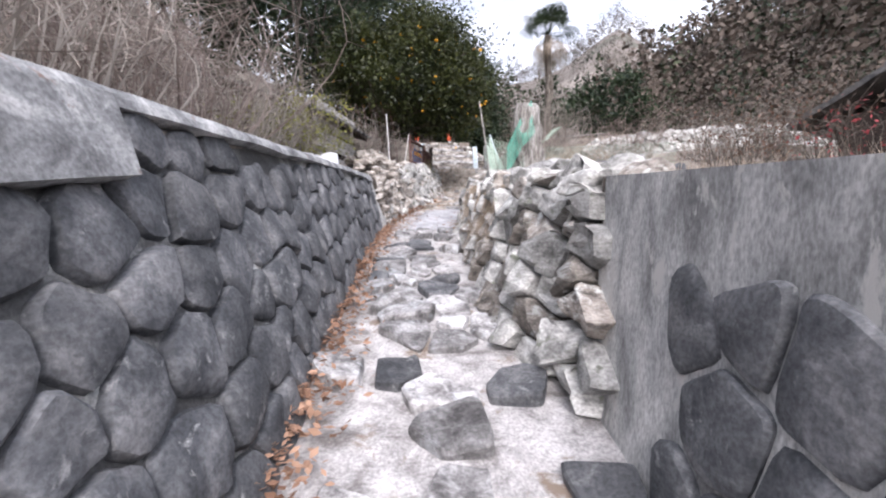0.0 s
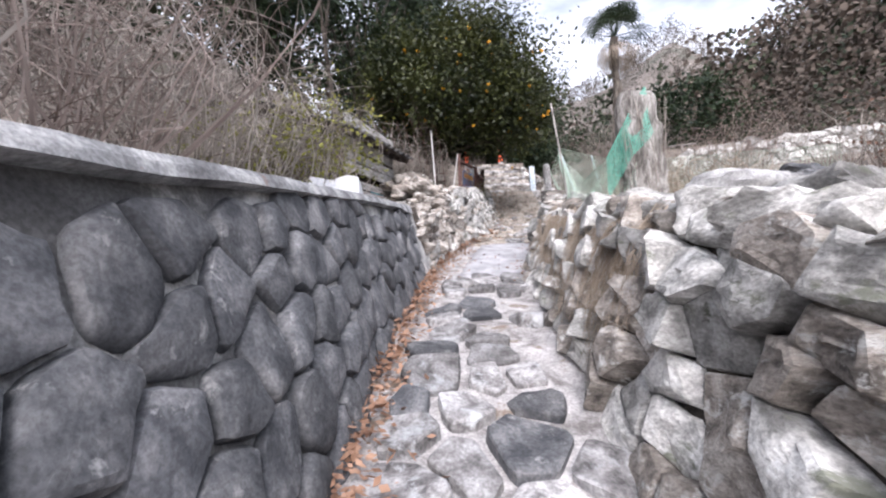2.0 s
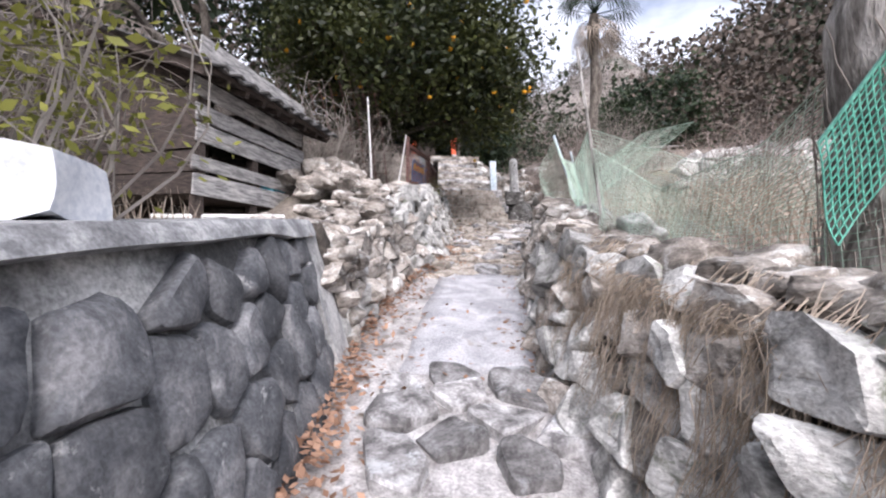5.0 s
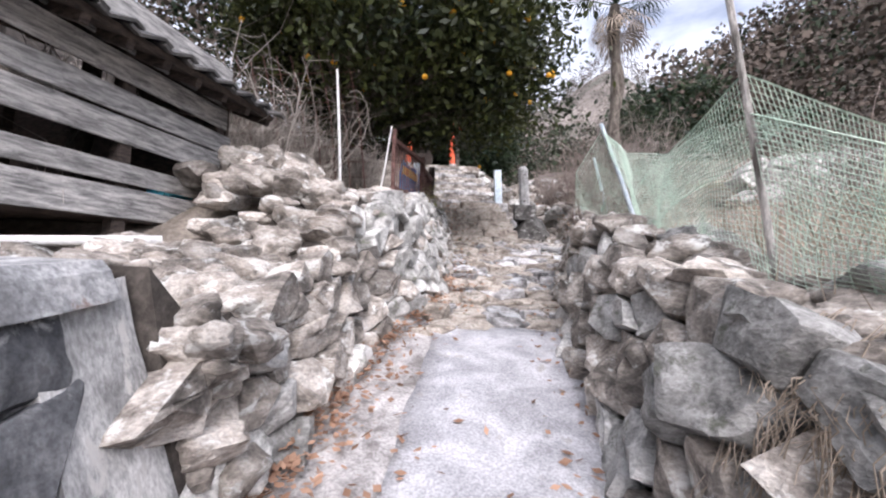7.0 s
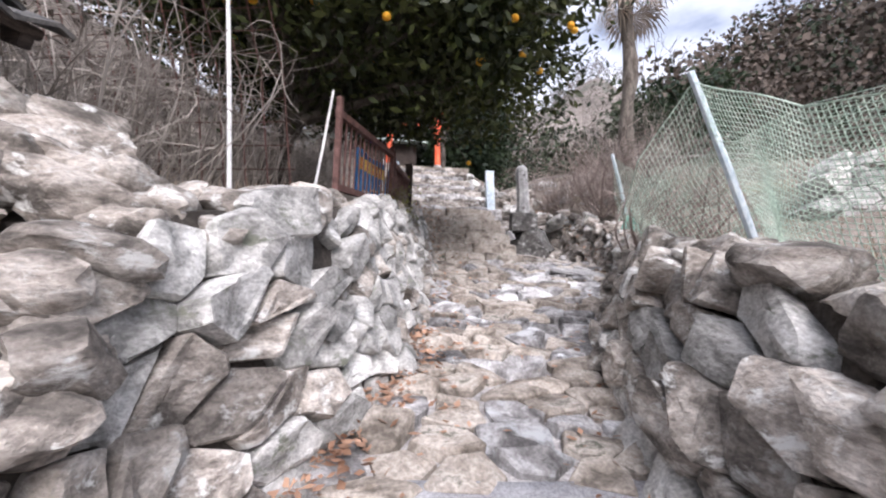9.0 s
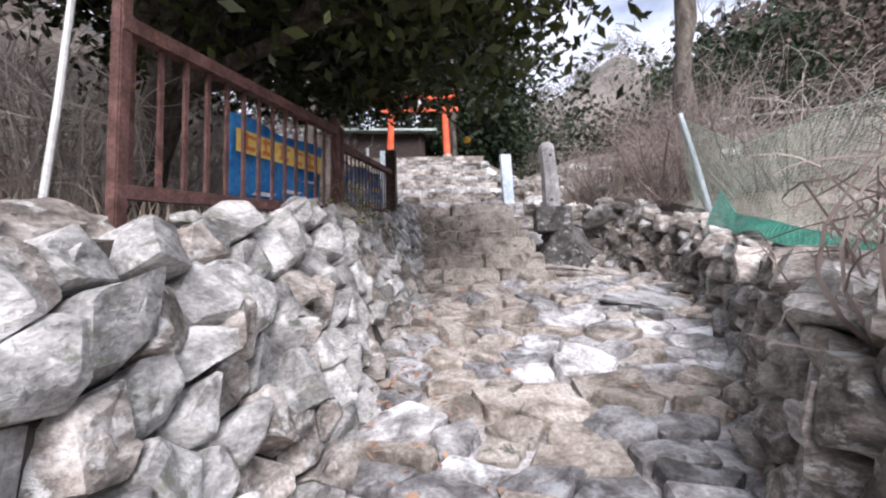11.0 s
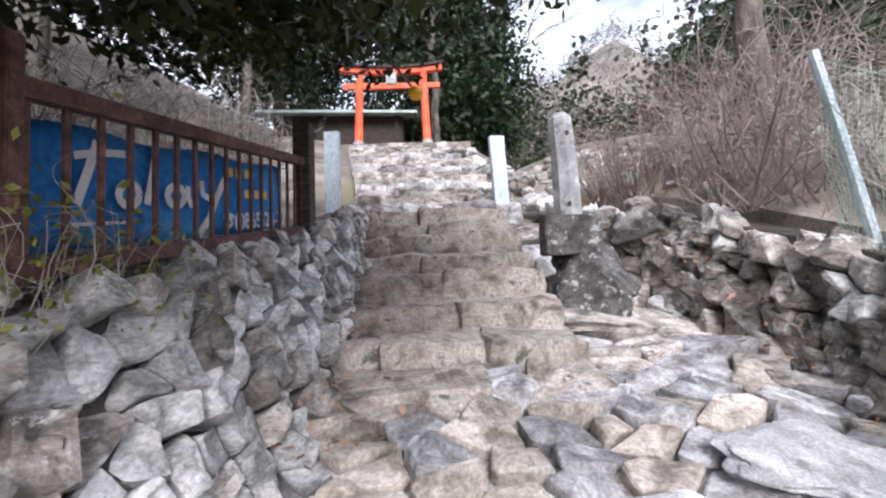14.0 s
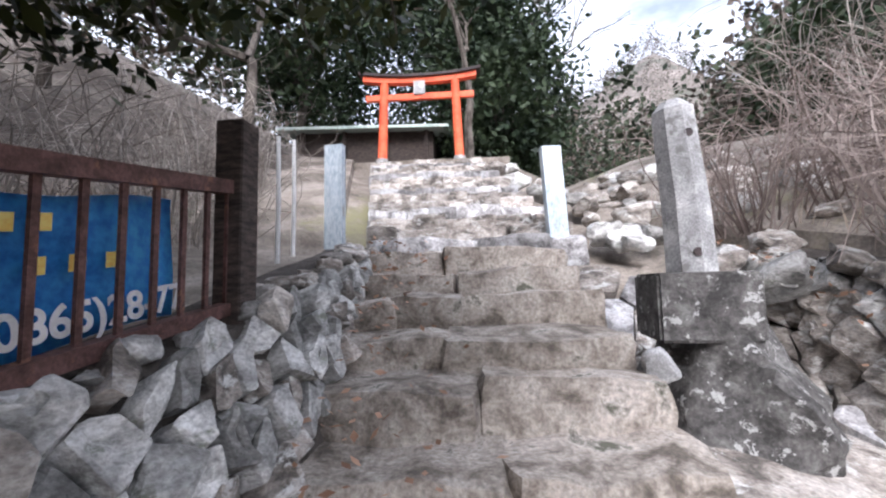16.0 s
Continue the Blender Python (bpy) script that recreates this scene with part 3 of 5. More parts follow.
# ---- shrine building behind the gate ----
shed = empty("shrine_building", pose(-2.6, 28, 7.55), "low dark wooden shrine building with pale green sheet roof", "building")
part("wall", box_mesh("wall", 4.2, 2.6, 1.9, DARKWOOD, 0.01), shed, pose(0, 0, 0.95))
part("roof", box_mesh("roof", 5.2, 3.6, 0.09, TEALROOF, 0.01), shed, pose(0, 0, 1.98, 7, 1.5, 0))
for sx in (-1.9, -0.6, 0.7, 1.9):
    part("post", box_mesh("post", 0.12, 0.12, 1.9, DARKWOOD, 0.01), shed, pose(sx, -1.4, 0.95))

# ---- steel channel posts at the stair head ----
def channel_post(at, h, rz, lean=0.0):
    t, w, d = 0.012, 0.21, 0.09
    prof = [(-w / 2, 0), (w / 2, 0), (w / 2, d), (w / 2 - t, d), (w / 2 - t, t), (-w / 2 + t, t), (-w / 2 + t, d), (-w / 2, d)]
    n = len(prof)
    v = [(x, y, z) for z in (-0.1, h) for x, y in prof]
    f = [(i, (i + 1) % n, n + (i + 1) % n, n + i) for i in range(n)]
    f += [(n, n + 1, n + 4, n + 5), (n + 1, n + 2, n + 3, n + 4), (n + 5, n + 6, n + 7, n)]
    ob = new("steel_post", mesh_of("steel_post", v, f, ZINC))
    ob.matrix_basis = pose(*at, 0, lean, rz)
    return tagged(ob, "light blue-grey galvanised steel channel post beside the steps", "post", "steel channel posts")
channel_post((1.5, 18.86, 4.88), 1.16, 12, -3)
channel_post((-0.93, 18.9, 4.98), 1.2, -8)

# ---- stone marker post on its plinth ----
marker = empty("stone_marker", pose(1.8, 16.92, 3.62), "old stone marker post on dark lichened boulder plinth", "marker")
b = rock("boulder", PLINTH, (0.17, -0.03, 0.33), (0.95, 0.85, 0.95), marker, (0, 0, 30), 4)
part("plinth", box_mesh("plinth", 0.5, 0.44, 0.36, PLINTH, 0.015), marker, pose(0.0, 0.0, 0.83, 0, 0, -6))
pts = [(0, 0, 0.98), (-0.01, 0, 1.4), (-0.035, 0, 1.75), (-0.045, 0, 1.94), (-0.05, 0, 2.0)]
v, f = tube(pts, [0.135, 0.128, 0.12, 0.115, 0.06], 8)
post = part("post", mesh_of("post", v, f, GRANITE), marker)
# two holes, not cut: flush black discs paint the shade inside them
for hz in (1.12, 1.78):
    v, f = tube([(-0.02, -0.131 + 0.013 * (hz > 1.5), hz), (-0.02, -0.1, hz)], [0.024, 0.024], 10)
    part("hole", mesh_of("hole", v, f, BLACKPAINT), marker)
rock("wedge_stone", GRANITE, (-0.3, -0.22, 0.55), (0.18, 0.12, 0.2), marker)

# ---- fences and banners on the terrace wall ----
def fence(a, b, h, pitch, label, end_post):
    a, b = Vector(a), Vector(b)
    d = b - a
    L = math.hypot(d.x, d.y)
    rz = math.degrees(math.atan2(d.y, d.x))
    rise = d.z / L
    thing = empty("fence", pose(*a, 0, 0, rz), label, "fence", "fence panels")
    for name, z, s in (("bottom_rail", 0.0, 0.055), ("top_rail", h, 0.06)):
        v, f = [], []
        for x in (0, L):
            for dy, dz in ((-1, -1), (1, -1), (1, 1), (-1, 1)):
                v.append((x, dy * s / 2, z + rise * x + dz * s / 2))
        f = [(0, 1, 5, 4), (1, 2, 6, 5), (2, 3, 7, 6), (3, 0, 4, 7), (3, 2, 1, 0), (4, 5, 6, 7)]
        part(name, mesh_of(name, v, f, RUSTSTEEL), thing)
    n = int(L / pitch)
    bar = box_mesh("bar", 0.022, 0.014, h, RUSTSTEEL, 0)
    for i in range(n + 1):
        x = L * (i + 0.5) / (n + 1)
        part("bar", bar, thing, pose(x, 0, h / 2 + rise * x, 0, 0, 0))
    for x, s, e in ((0.02, 0.05, 0.1), (L, end_post, 0.25 if end_post > 0.08 else 0.05)):
        part("post", box_mesh("post", s, s, h + e + 0.3, DARKWOOD if end_post > 0.08 and x > 1 else RUSTSTEEL, 0.005), thing, pose(x, 0, (h + e) / 2 - 0.1 + rise * x))
    return thing
fence((-0.98, 12.3, 3.98), (-0.64, 14.08, 4.19), 0.64, 0.13, "brown rusty steel fence panel on the stone wall", 0.06)
fence((-0.62, 14.14, 4.2), (-0.48, 16.28, 4.52), 0.53, 0.13, "brown steel fence with a thick dark wooden end post", 0.13)

def banner(a, b, h, label):
    a, b = Vector(a), Vector(b)
    L = math.hypot(b.x - a.x, b.y - a.y)
    rz = math.degrees(math.atan2(b.y - a.y, b.x - a.x))
    n, m = 24, 6
    v = []
    for i in range(n + 1):
        for j in range(m + 1):
            x = L * i / n
            v.append((x, 0.012 * math.sin(x * 6 + j * 0.7), (b.z - a.z) * i / n + h * j / m + 0.012 * math.sin(x * 9)))
    f = [(i * (m + 1) + j, (i + 1) * (m + 1) + j, (i + 1) * (m + 1) + j + 1, i * (m + 1) + j + 1) for i in range(n) for j in range(m)]
    thing = empty("banner", pose(*a, 0, 0, rz), label, "banner", "banners behind the fence")
    cloth = part("cloth", mesh_of("cloth", v, f, BLUE, True), thing)
    s = cloth.modifiers.new("thick", 'SOLIDIFY')
    s.thickness = 0.004
    return thing, L, (b.z - a.z) / L
def strip(thing, x0, x1, z0, z1, mat, rise, off=-0.026, name="print", skew=0.0):
    v = [(x0, off, z0 + rise * x0), (x1, off, z0 + rise * x1), (x1 + skew, off, z1 + rise * x1), (x0 + skew, off, z1 + rise * x0)]
    part(name, mesh_of(name, v, [(0, 1, 2, 3)], mat), thing)
bn, L, rise = banner((-0.93, 13.0, 4.06), (-0.74, 14.02, 4.17), 0.5, "blue banner with yellow strip and worn lettering behind the fence")
strip(bn, 0.03, L - 0.05, 0.29, 0.42, YELLOW, rise)
for i in range(5):
    x = 0.08 + i * 0.175
    strip(bn, x, x + 0.11, 0.31, 0.335, REDINK, rise, -0.03, "lettering")
    strip(bn, x, x + 0.12, 0.38, 0.4, REDINK, rise, -0.03, "lettering")
    strip(bn, x + 0.02, x + 0.045, 0.31, 0.41, REDINK, rise, -0.03, "lettering")
for x0, x1, z0, z1 in ((0.15, 0.35, 0.06, 0.09), (0.45, 0.65, 0.1, 0.13), (0.7, 0.85, 0.2, 0.22), (0.8, 1.0, 0.05, 0.08)):
    strip(bn, x0, x1, z0, z1, WHITEINK, rise, -0.03, "lettering", 0.06)
bn, L, rise = banner((-0.72, 14.3, 4.25), (-0.57, 16.0, 4.5), 0.44, "faded blue banner with white script shapes and a telephone number")


def stroke(thing, pts, r, mat, rise):
    """A painted brush stroke as one flat ribbon with round turns."""
    v, f = [], []
    for i, (x, z) in enumerate(pts):
        a, b = pts[max(i - 1, 0)], pts[min(i + 1, len(pts) - 1)]
        dx, dz = b[0] - a[0], b[1] - a[1]
        q = math.hypot(dx, dz) or 1
        v += [(x - dz / q * r, -0.03, z + dx / q * r + rise * x), (x + dz / q * r, -0.03, z - dx / q * r + rise * x)]
    f = [(2 * i, 2 * i + 1, 2 * i + 3, 2 * i + 2) for i in range(len(pts) - 1)]
    part("lettering", mesh_of("lettering", v, f, mat), thing)


def ring(cx, cz, rx, rz, n=12):
    return [(cx + rx * math.cos(6.283 * i / n), cz + rz * math.sin(6.283 * i / n)) for i in range(n + 1)]


stroke(bn, [(0.14, 0.34), (0.23, 0.36), (0.35, 0.37)], 0.014, WHITEINK, rise)
stroke(bn, [(0.23, 0.4), (0.19, 0.28), (0.15, 0.17)], 0.018, WHITEINK, rise)
stroke(bn, ring(0.37, 0.21, 0.05, 0.045), 0.017, WHITEINK, rise)
stroke(bn, [(0.51, 0.42), (0.49, 0.3), (0.46, 0.17)], 0.018, WHITEINK, rise)
stroke(bn, ring(0.63, 0.21, 0.055, 0.045), 0.018, WHITEINK, rise)
stroke(bn, [(0.71, 0.26), (0.71, 0.2), (0.74, 0.16)], 0.017, WHITEINK, rise)
stroke(bn, [(0.81, 0.29), (0.82, 0.22), (0.88, 0.2)], 0.018, WHITEINK, rise)
stroke(bn, [(1.00, 0.31), (0.94, 0.22), (0.87, 0.1), (0.79, 0.02)], 0.022, WHITEINK, rise)
stroke(bn, [(0.12, 0.1), (0.41, 0.1)], 0.006, WHITEINK, rise)
for i in range(3):
    strip(bn, 1.02 + i * 0.09, 1.08 + i * 0.09, 0.33, 0.38, YELLOW, rise, -0.03, "lettering")
    strip(bn, 1.2 + i * 0.11, 1.25 + i * 0.11, 0.21, 0.26, YELLOW, rise, -0.03, "lettering")
number = bpy.data.curves.new("telephone_number", 'FONT')
number.body, number.size, number.align_x = "(0865)28-77", 0.13, 'LEFT'
number.offset = 0.0035
number_ob = new("telephone_number", number)
deps = bpy.context.evaluated_depsgraph_get()
number_me = bpy.data.meshes.new_from_object(number_ob.evaluated_get(deps))
bpy.data.objects.remove(number_ob)
number_me.materials.clear()
number_me.materials.append(WHITEINK)
part("telephone_number", number_me, bn, pose(1.1, -0.03, 0.03 + rise * 1.1, 90, -math.degrees(math.atan(rise)), 0))
stroke(bn, ring(1.04, 0.07, 0.03, 0.022), 0.01, WHITEINK, rise)
stroke(bn, [(0.99, 0.1), (1.04, 0.115), (1.09, 0.1)], 0.012, WHITEINK, rise)

# ---- board hut ----
hut_at = pose(-2.69, 8.9, 2.95, 0, 0, -15.4)
hut = empty("hut", hut_at, "weathered grey board hut with gaps and tiled roof", "hut")
HW, HD, HH = 2.6, 1.66, 1.5
for x, y in ((-0.06, 0.06), (-0.06, HD - 0.06), (-HW, 0.06), (-HW, HD - 0.06), (-0.06, 0.8), (-1.3, 0.06)):
    part("post", box_mesh("post", 0.09, 0.09, 1.85, DARKWOOD, 0.006), hut, pose(x, y, 0.72))
z = 0.2
random.seed(5)
for k, (hgt, gap) in enumerate(((0.2, 0.03), (0.13, 0.13), (0.17, 0.02), (0.16, 0.06), (0.17, 0.03), (0.16, 0.02), (0.18, 0.0))):
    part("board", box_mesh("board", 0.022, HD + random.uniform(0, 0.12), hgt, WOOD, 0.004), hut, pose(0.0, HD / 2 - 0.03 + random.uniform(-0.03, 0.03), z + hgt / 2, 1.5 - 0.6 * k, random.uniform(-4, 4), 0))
    z += hgt + gap
z = 0.2
for k in range(7):
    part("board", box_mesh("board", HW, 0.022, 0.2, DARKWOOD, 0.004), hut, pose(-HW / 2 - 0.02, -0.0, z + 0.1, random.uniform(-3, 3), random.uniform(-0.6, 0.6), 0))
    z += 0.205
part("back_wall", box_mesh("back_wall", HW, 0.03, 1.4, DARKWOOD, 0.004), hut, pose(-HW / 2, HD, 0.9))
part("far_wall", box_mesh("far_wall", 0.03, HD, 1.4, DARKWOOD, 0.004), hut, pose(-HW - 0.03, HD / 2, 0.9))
part("floor", box_mesh("floor", HW, HD, 0.06, DARKWOOD, 0.004), hut, pose(-HW / 2, HD / 2, 0.22))
part("roof_deck", box_mesh("roof_deck", HW + 0.75, HD + 0.45, 0.05, DARKWOOD, 0.006), hut, pose(-HW / 2 + 0.02, HD / 2, 1.86, 0, 21, 0))
for i in range(9):
    part("rafter", box_mesh("rafter", HW + 0.7, 0.05, 0.07, DARKWOOD, 0.004), hut, pose(-HW / 2 + 0.02, -0.2 + i * 0.255, 1.81, 0, 21, 0))
tile = bmesh.new()
bmesh.ops.create_grid(tile, x_segments=4, y_segments=2, size=0.5)
for w in tile.verts:
    w.co.z = 0.16 * math.sin(w.co.x * 5.5)
bmesh.ops.scale(tile, vec=(0.27, 0.3, 0.2), verts=tile.verts)
bmesh.ops.solidify(tile, geom=tile.faces[:], thickness=0.018)
tile_me = bm_mesh("roof_tile", tile, TILE, True)
for i in range(11):
    for j in range(11):
        u = -1.62 + i * 0.32
        m = pose(-HW / 2 + 0.02, HD / 2, 1.86, 0, 21, 0) @ pose(u, -1.0 + j * 0.2, 0.06, random.uniform(-3, 3), 3, 90 + random.uniform(-4, 4))
        part("roof_tile", tile_me, hut, m)
part("tarp", box_mesh("tarp", 0.25, 0.3, 0.12, CYAN, 0.04), hut, pose(-0.2, 1.35, 0.46))
crate = new("white_bag", box_mesh("white_bag", 0.5, 0.28, 0.2, PLASTIC, 0, 0.06, 4))
crate.matrix_basis = pose(-1.85, 6.3, 2.72, 0, 0, 12)
tagged(crate, "crumpled white plastic bag lying on the wall top", "bag")
pipe = new("pipe", mesh_of("pipe", *tube([(-3.0, 8.75, 2.9), (-2.1, 9.5, 3.0)], [0.03, 0.03], 10), PIPE, True))
tagged(pipe, "white plastic pipe lying below the hut", "pipe")

# ---- old shed beyond the plot ----
old = empty("old_shed", pose(9.9, 8.4, terrain(9.9, 8.4) - 0.45, 0, 0, 25), "old dark wooden shed with sagging roof beyond the plot", "shed")
part("wall", box_mesh("wall", 2.6, 2.0, 1.5, DARKWOOD, 0.01), old, pose(0, 0, 0.7))
part("roof", box_mesh("roof", 3.6, 1.9, 0.12, TILE, 0, 0.05, 4), old, pose(0, -0.75, 1.75, 24, 0, 0))
part("roof", box_mesh("roof", 3.6, 1.9, 0.12, TILE, 0, 0.05, 4), old, pose(0, 0.8, 1.75, -24, 0, 0))

# ---- thin poles ----
def pole(a, b, r, mat, label, name="pole"):
    a, b = Vector(a), Vector(b)
    v, f = tube([Vector((0, 0, 0)), (b - a) * 0.5 + Vector((0.006, 0, 0)), b - a], [r, r * 0.95, r * 0.85], 8)
    ob = new(name, mesh_of(name, v, f, mat, True))
    ob.location = a
    return tagged(ob, label, "pole")
pole((-1.46, 11.5, 3.5), (-1.56, 11.45, 5.12), 0.016, PIPE, "thin white pole standing on the stone wall")
pole((1.02, 8.6, 2.6), (0.75, 8.6, 4.45), 0.016, PALEBARK, "thin grey wooden stake holding the net")
pole((1.6, 10.93, 3.3), (1.23, 10.97, 4.42), 0.024, ZINC, "leaning grey pole holding the net")
pole((3.3, 15.55, 4.1), (3.0, 15.6, 5.5), 0.035, ZINC, "leaning blue-grey net pole beside dry brush")
pole((-1.15, 12.2, 3.75), (-1.0, 12.15, 4.75), 0.012, PIPE, "thin leaning pale stick by the fence")

pole((-1.12, 18.0, 4.75), (-1.12, 18.0, 5.95), 0.022, PIPE, "white painted steel pole beside the steps")
pole((-1.2, 18.5, 4.9), (-1.2, 18.5, 6.1), 0.022, PIPE, "white painted steel pole beside the steps")
pole((4.9, 17.2, 5.2), (4.9, 17.2, 6.05), 0.03, PALEBARK, "grey wooden rail post on the bank")
pole((6.3, 16.9, 5.3), (6.3, 16.9, 6.1), 0.03, PALEBARK, "grey wooden rail post on the bank")
pole((4.3, 17.3, 6.02), (6.7, 16.8, 6.08), 0.03, PALEBARK, "grey wooden rail across two posts", "wooden_rail")

# ---- overhead cables up the valley ----
for dz, dx in ((0.0, 0.0), (0.9, 0.5)):
    pts = [Vector((-6 + dx + 22 * t, 40 - 10 * t, 27 + dz + 6 * t - 5.5 * math.sin(math.pi * t))) for t in (i / 16 for i in range(17))]
    tagged(new("overhead_cable", mesh_of("overhead_cable", *tube(pts, [0.022] * 17, 5), BLACKPAINT)), "thin dark overhead cable across the valley", "cable", "overhead cables")

# ---- vine-covered trunk that carries the net ----
pts, rr = [], []
for i in range(15):
    t = i / 14
    pts.append((0.03 * math.sin(t * 5), 0.03 * math.cos(t * 4), t * 1.42))
    rr.append(0.225 * (1.12 - 0.22 * t + 0.06 * math.sin(i * 2.1)))
v, f = tube(pts, rr, 18)
for w in v:
    w += noise.noise_vector(w * 6) * 0.04
stump = empty("tree_stump", pose(1.36, 6.62, 2.24), "tall dead trunk with peeling grey bark and dry vines", "stump")
part("trunk", mesh_of("trunk", v, f, PALEBARK, True), stump)
h = Heap()
for i in range(60):
    a = random.uniform(0, 6.28)
    z0 = random.uniform(0.3, 1.4)
    p = []
    for k in range(6):
        r = 0.245 + random.uniform(0, 0.03)
        p.append(Vector((r * math.cos(a + k * 0.09), r * math.sin(a + k * 0.09), z0 - k * random.uniform(0.05, 0.16))))
    h.bar(p, [0.0035] * 6, 3)
part("vines", h.mesh("vines", TWIG), stump)

# ---- nets: real strings ----
def net(name, tops, bottoms, cols, rows, mat, label, r=0.0019):
    """Strings between a top line and a bottom line, in a slack mesh."""
    def line(pts, t):
        s = t * (len(pts) - 1)
        i = min(int(s), len(pts) - 2)
        return Vector(pts[i]).lerp(Vector(pts[i + 1]), s - i)
    def at(i, j):
        t = i / cols
        a, b = line(tops, t), line(bottoms, t)
        w = a.lerp(b, j / rows)
        return w + noise.noise_vector(w * 2.2) * 0.09 * (0.15 + j / rows)
    h = Heap()
    g = [[at(i, j) for j in range(rows + 1)] for i in range(cols + 1)]
    for i in range(cols + 1):
        h.bar(g[i], [r] * (rows + 1), 3)
    for j in range(rows + 1):
        h.bar([g[i][j] for i in range(cols + 1)], [r * (2.2 if j == 0 else 1)] * (cols + 1), 3)
    ob = new(name, h.mesh(name, mat))
    return tagged(ob, label, "net", "garden nets")
net("garden_net", [(1.36, 6.45, 3.66), (1.2, 7.1, 3.15), (1.05, 7.8, 3.05), (0.88, 8.6, 3.55)], [(1.2, 6.4, 2.3), (0.98, 7.1, 2.35), (0.9, 7.8, 2.5), (0.98, 8.6, 2.7)], 44, 34, NETPALE, "faded green garden net slung from the dead trunk")
net("garden_net", [(1.36, 6.4, 3.68), (1.2, 6.42, 3.4), (1.02, 6.6, 3.0)], [(1.42, 6.35, 3.25), (1.22, 6.4, 2.95), (1.05, 6.55, 2.6)], 26, 13, NET, "bunched bright green net over the trunk top", 0.004)
net("garden_net", [(0.86, 8.6, 3.72), (1.0, 9.4, 3.62), (1.12, 10.2, 3.88), (1.24, 10.97, 4.36)], [(1.0, 8.6, 2.85), (1.15, 9.4, 3.0), (1.35, 10.2, 3.2), (1.6, 10.95, 3.4)], 90, 30, NETPALE, "faded green garden net along the wall top")
net("garden_net", [(0.86, 8.6, 3.72), (1.8, 8.7, 3.5), (3.0, 8.7, 3.55), (4.8, 8.6, 3.6)], [(1.1, 8.6, 2.8), (1.8, 8.7, 2.75), (3.0, 8.7, 2.85), (4.8, 8.6, 2.95)], 100, 26, NETPALE, "faded green garden net across the plot")
net("garden_net", [(1.24, 10.97, 4.36), (1.1, 11.3, 4.0), (1.3, 11.9, 3.75)], [(1.6, 10.95, 3.4), (1.5, 11.3, 3.35), (1.6, 11.9, 3.4)], 34, 22, NETPALE, "slack end of the faded net")
net("garden_net", [(3.0, 15.6, 5.45), (3.2, 14.9, 4.9), (3.3, 13.9, 4.9), (3.2, 12.2, 4.9), (3.0, 10.5, 4.5)], [(3.1, 15.6, 4.3), (2.9, 14.9, 3.95), (2.6, 13.9, 3.8), (2.1, 12.2, 3.6), (1.8, 10.9, 3.4)], 90, 34, NETPALE, "faded green net hanging over the low wall")
net("garden_net", [(2.95, 14.9, 4.45), (2.8, 14.5, 4.15), (2.6, 13.8, 3.98), (2.3, 12.8, 3.75)], [(2.85, 14.9, 4.1), (2.65, 14.4, 3.98), (2.4, 13.6, 3.82), (2.15, 12.7, 3.66)], 52, 18, NET, "bunched bright green net over wall stones", 0.004)

# ---- wire grid behind the terrace ----
h = Heap()
for i in range(13):
    x = -3.6 + i * 0.19
    h.bar([Vector((x, 12.6 - i * 0.03, 3.9)), Vector((x - 0.12, 12.6 - i * 0.03, 4.9)), Vector((x - 0.3, 12.5 - i * 0.03, 5.7))], [0.008] * 3, 3)
for j in range(8):
    h.bar([Vector((-3.6 - j * 0.03, 12.6, 4.1 + j * 0.2)), Vector((-1.3 - j * 0.03, 12.24, 4.1 + j * 0.2))], [0.005] * 2, 3)
tagged(new("wire_panel", h.mesh("wire_panel", RUSTSTEEL)), "rusty welded wire panel leaning behind the wall", "wire fence")


# ---- plants ----
def limb(h, a, b, r0, r1, bend=0.25, n=6, sides=6):
    a, b = Vector(a), Vector(b)
    L = (b - a).length
    off = Vector((random.uniform(-1, 1), random.uniform(-1, 1), random.uniform(-0.3, 0.6))) * L * bend
    pts = []
    for i in range(n + 1):
        t = i / n
        pts.append(a.lerp(b, t) + off * math.sin(t * math.pi) * 0.5 + noise.noise_vector(a.lerp(b, t) * 2) * 0.04 * L * t)
    h.bar(pts, [r0 + (r1 - r0) * i / n for i in range(n + 1)], sides)
    return pts


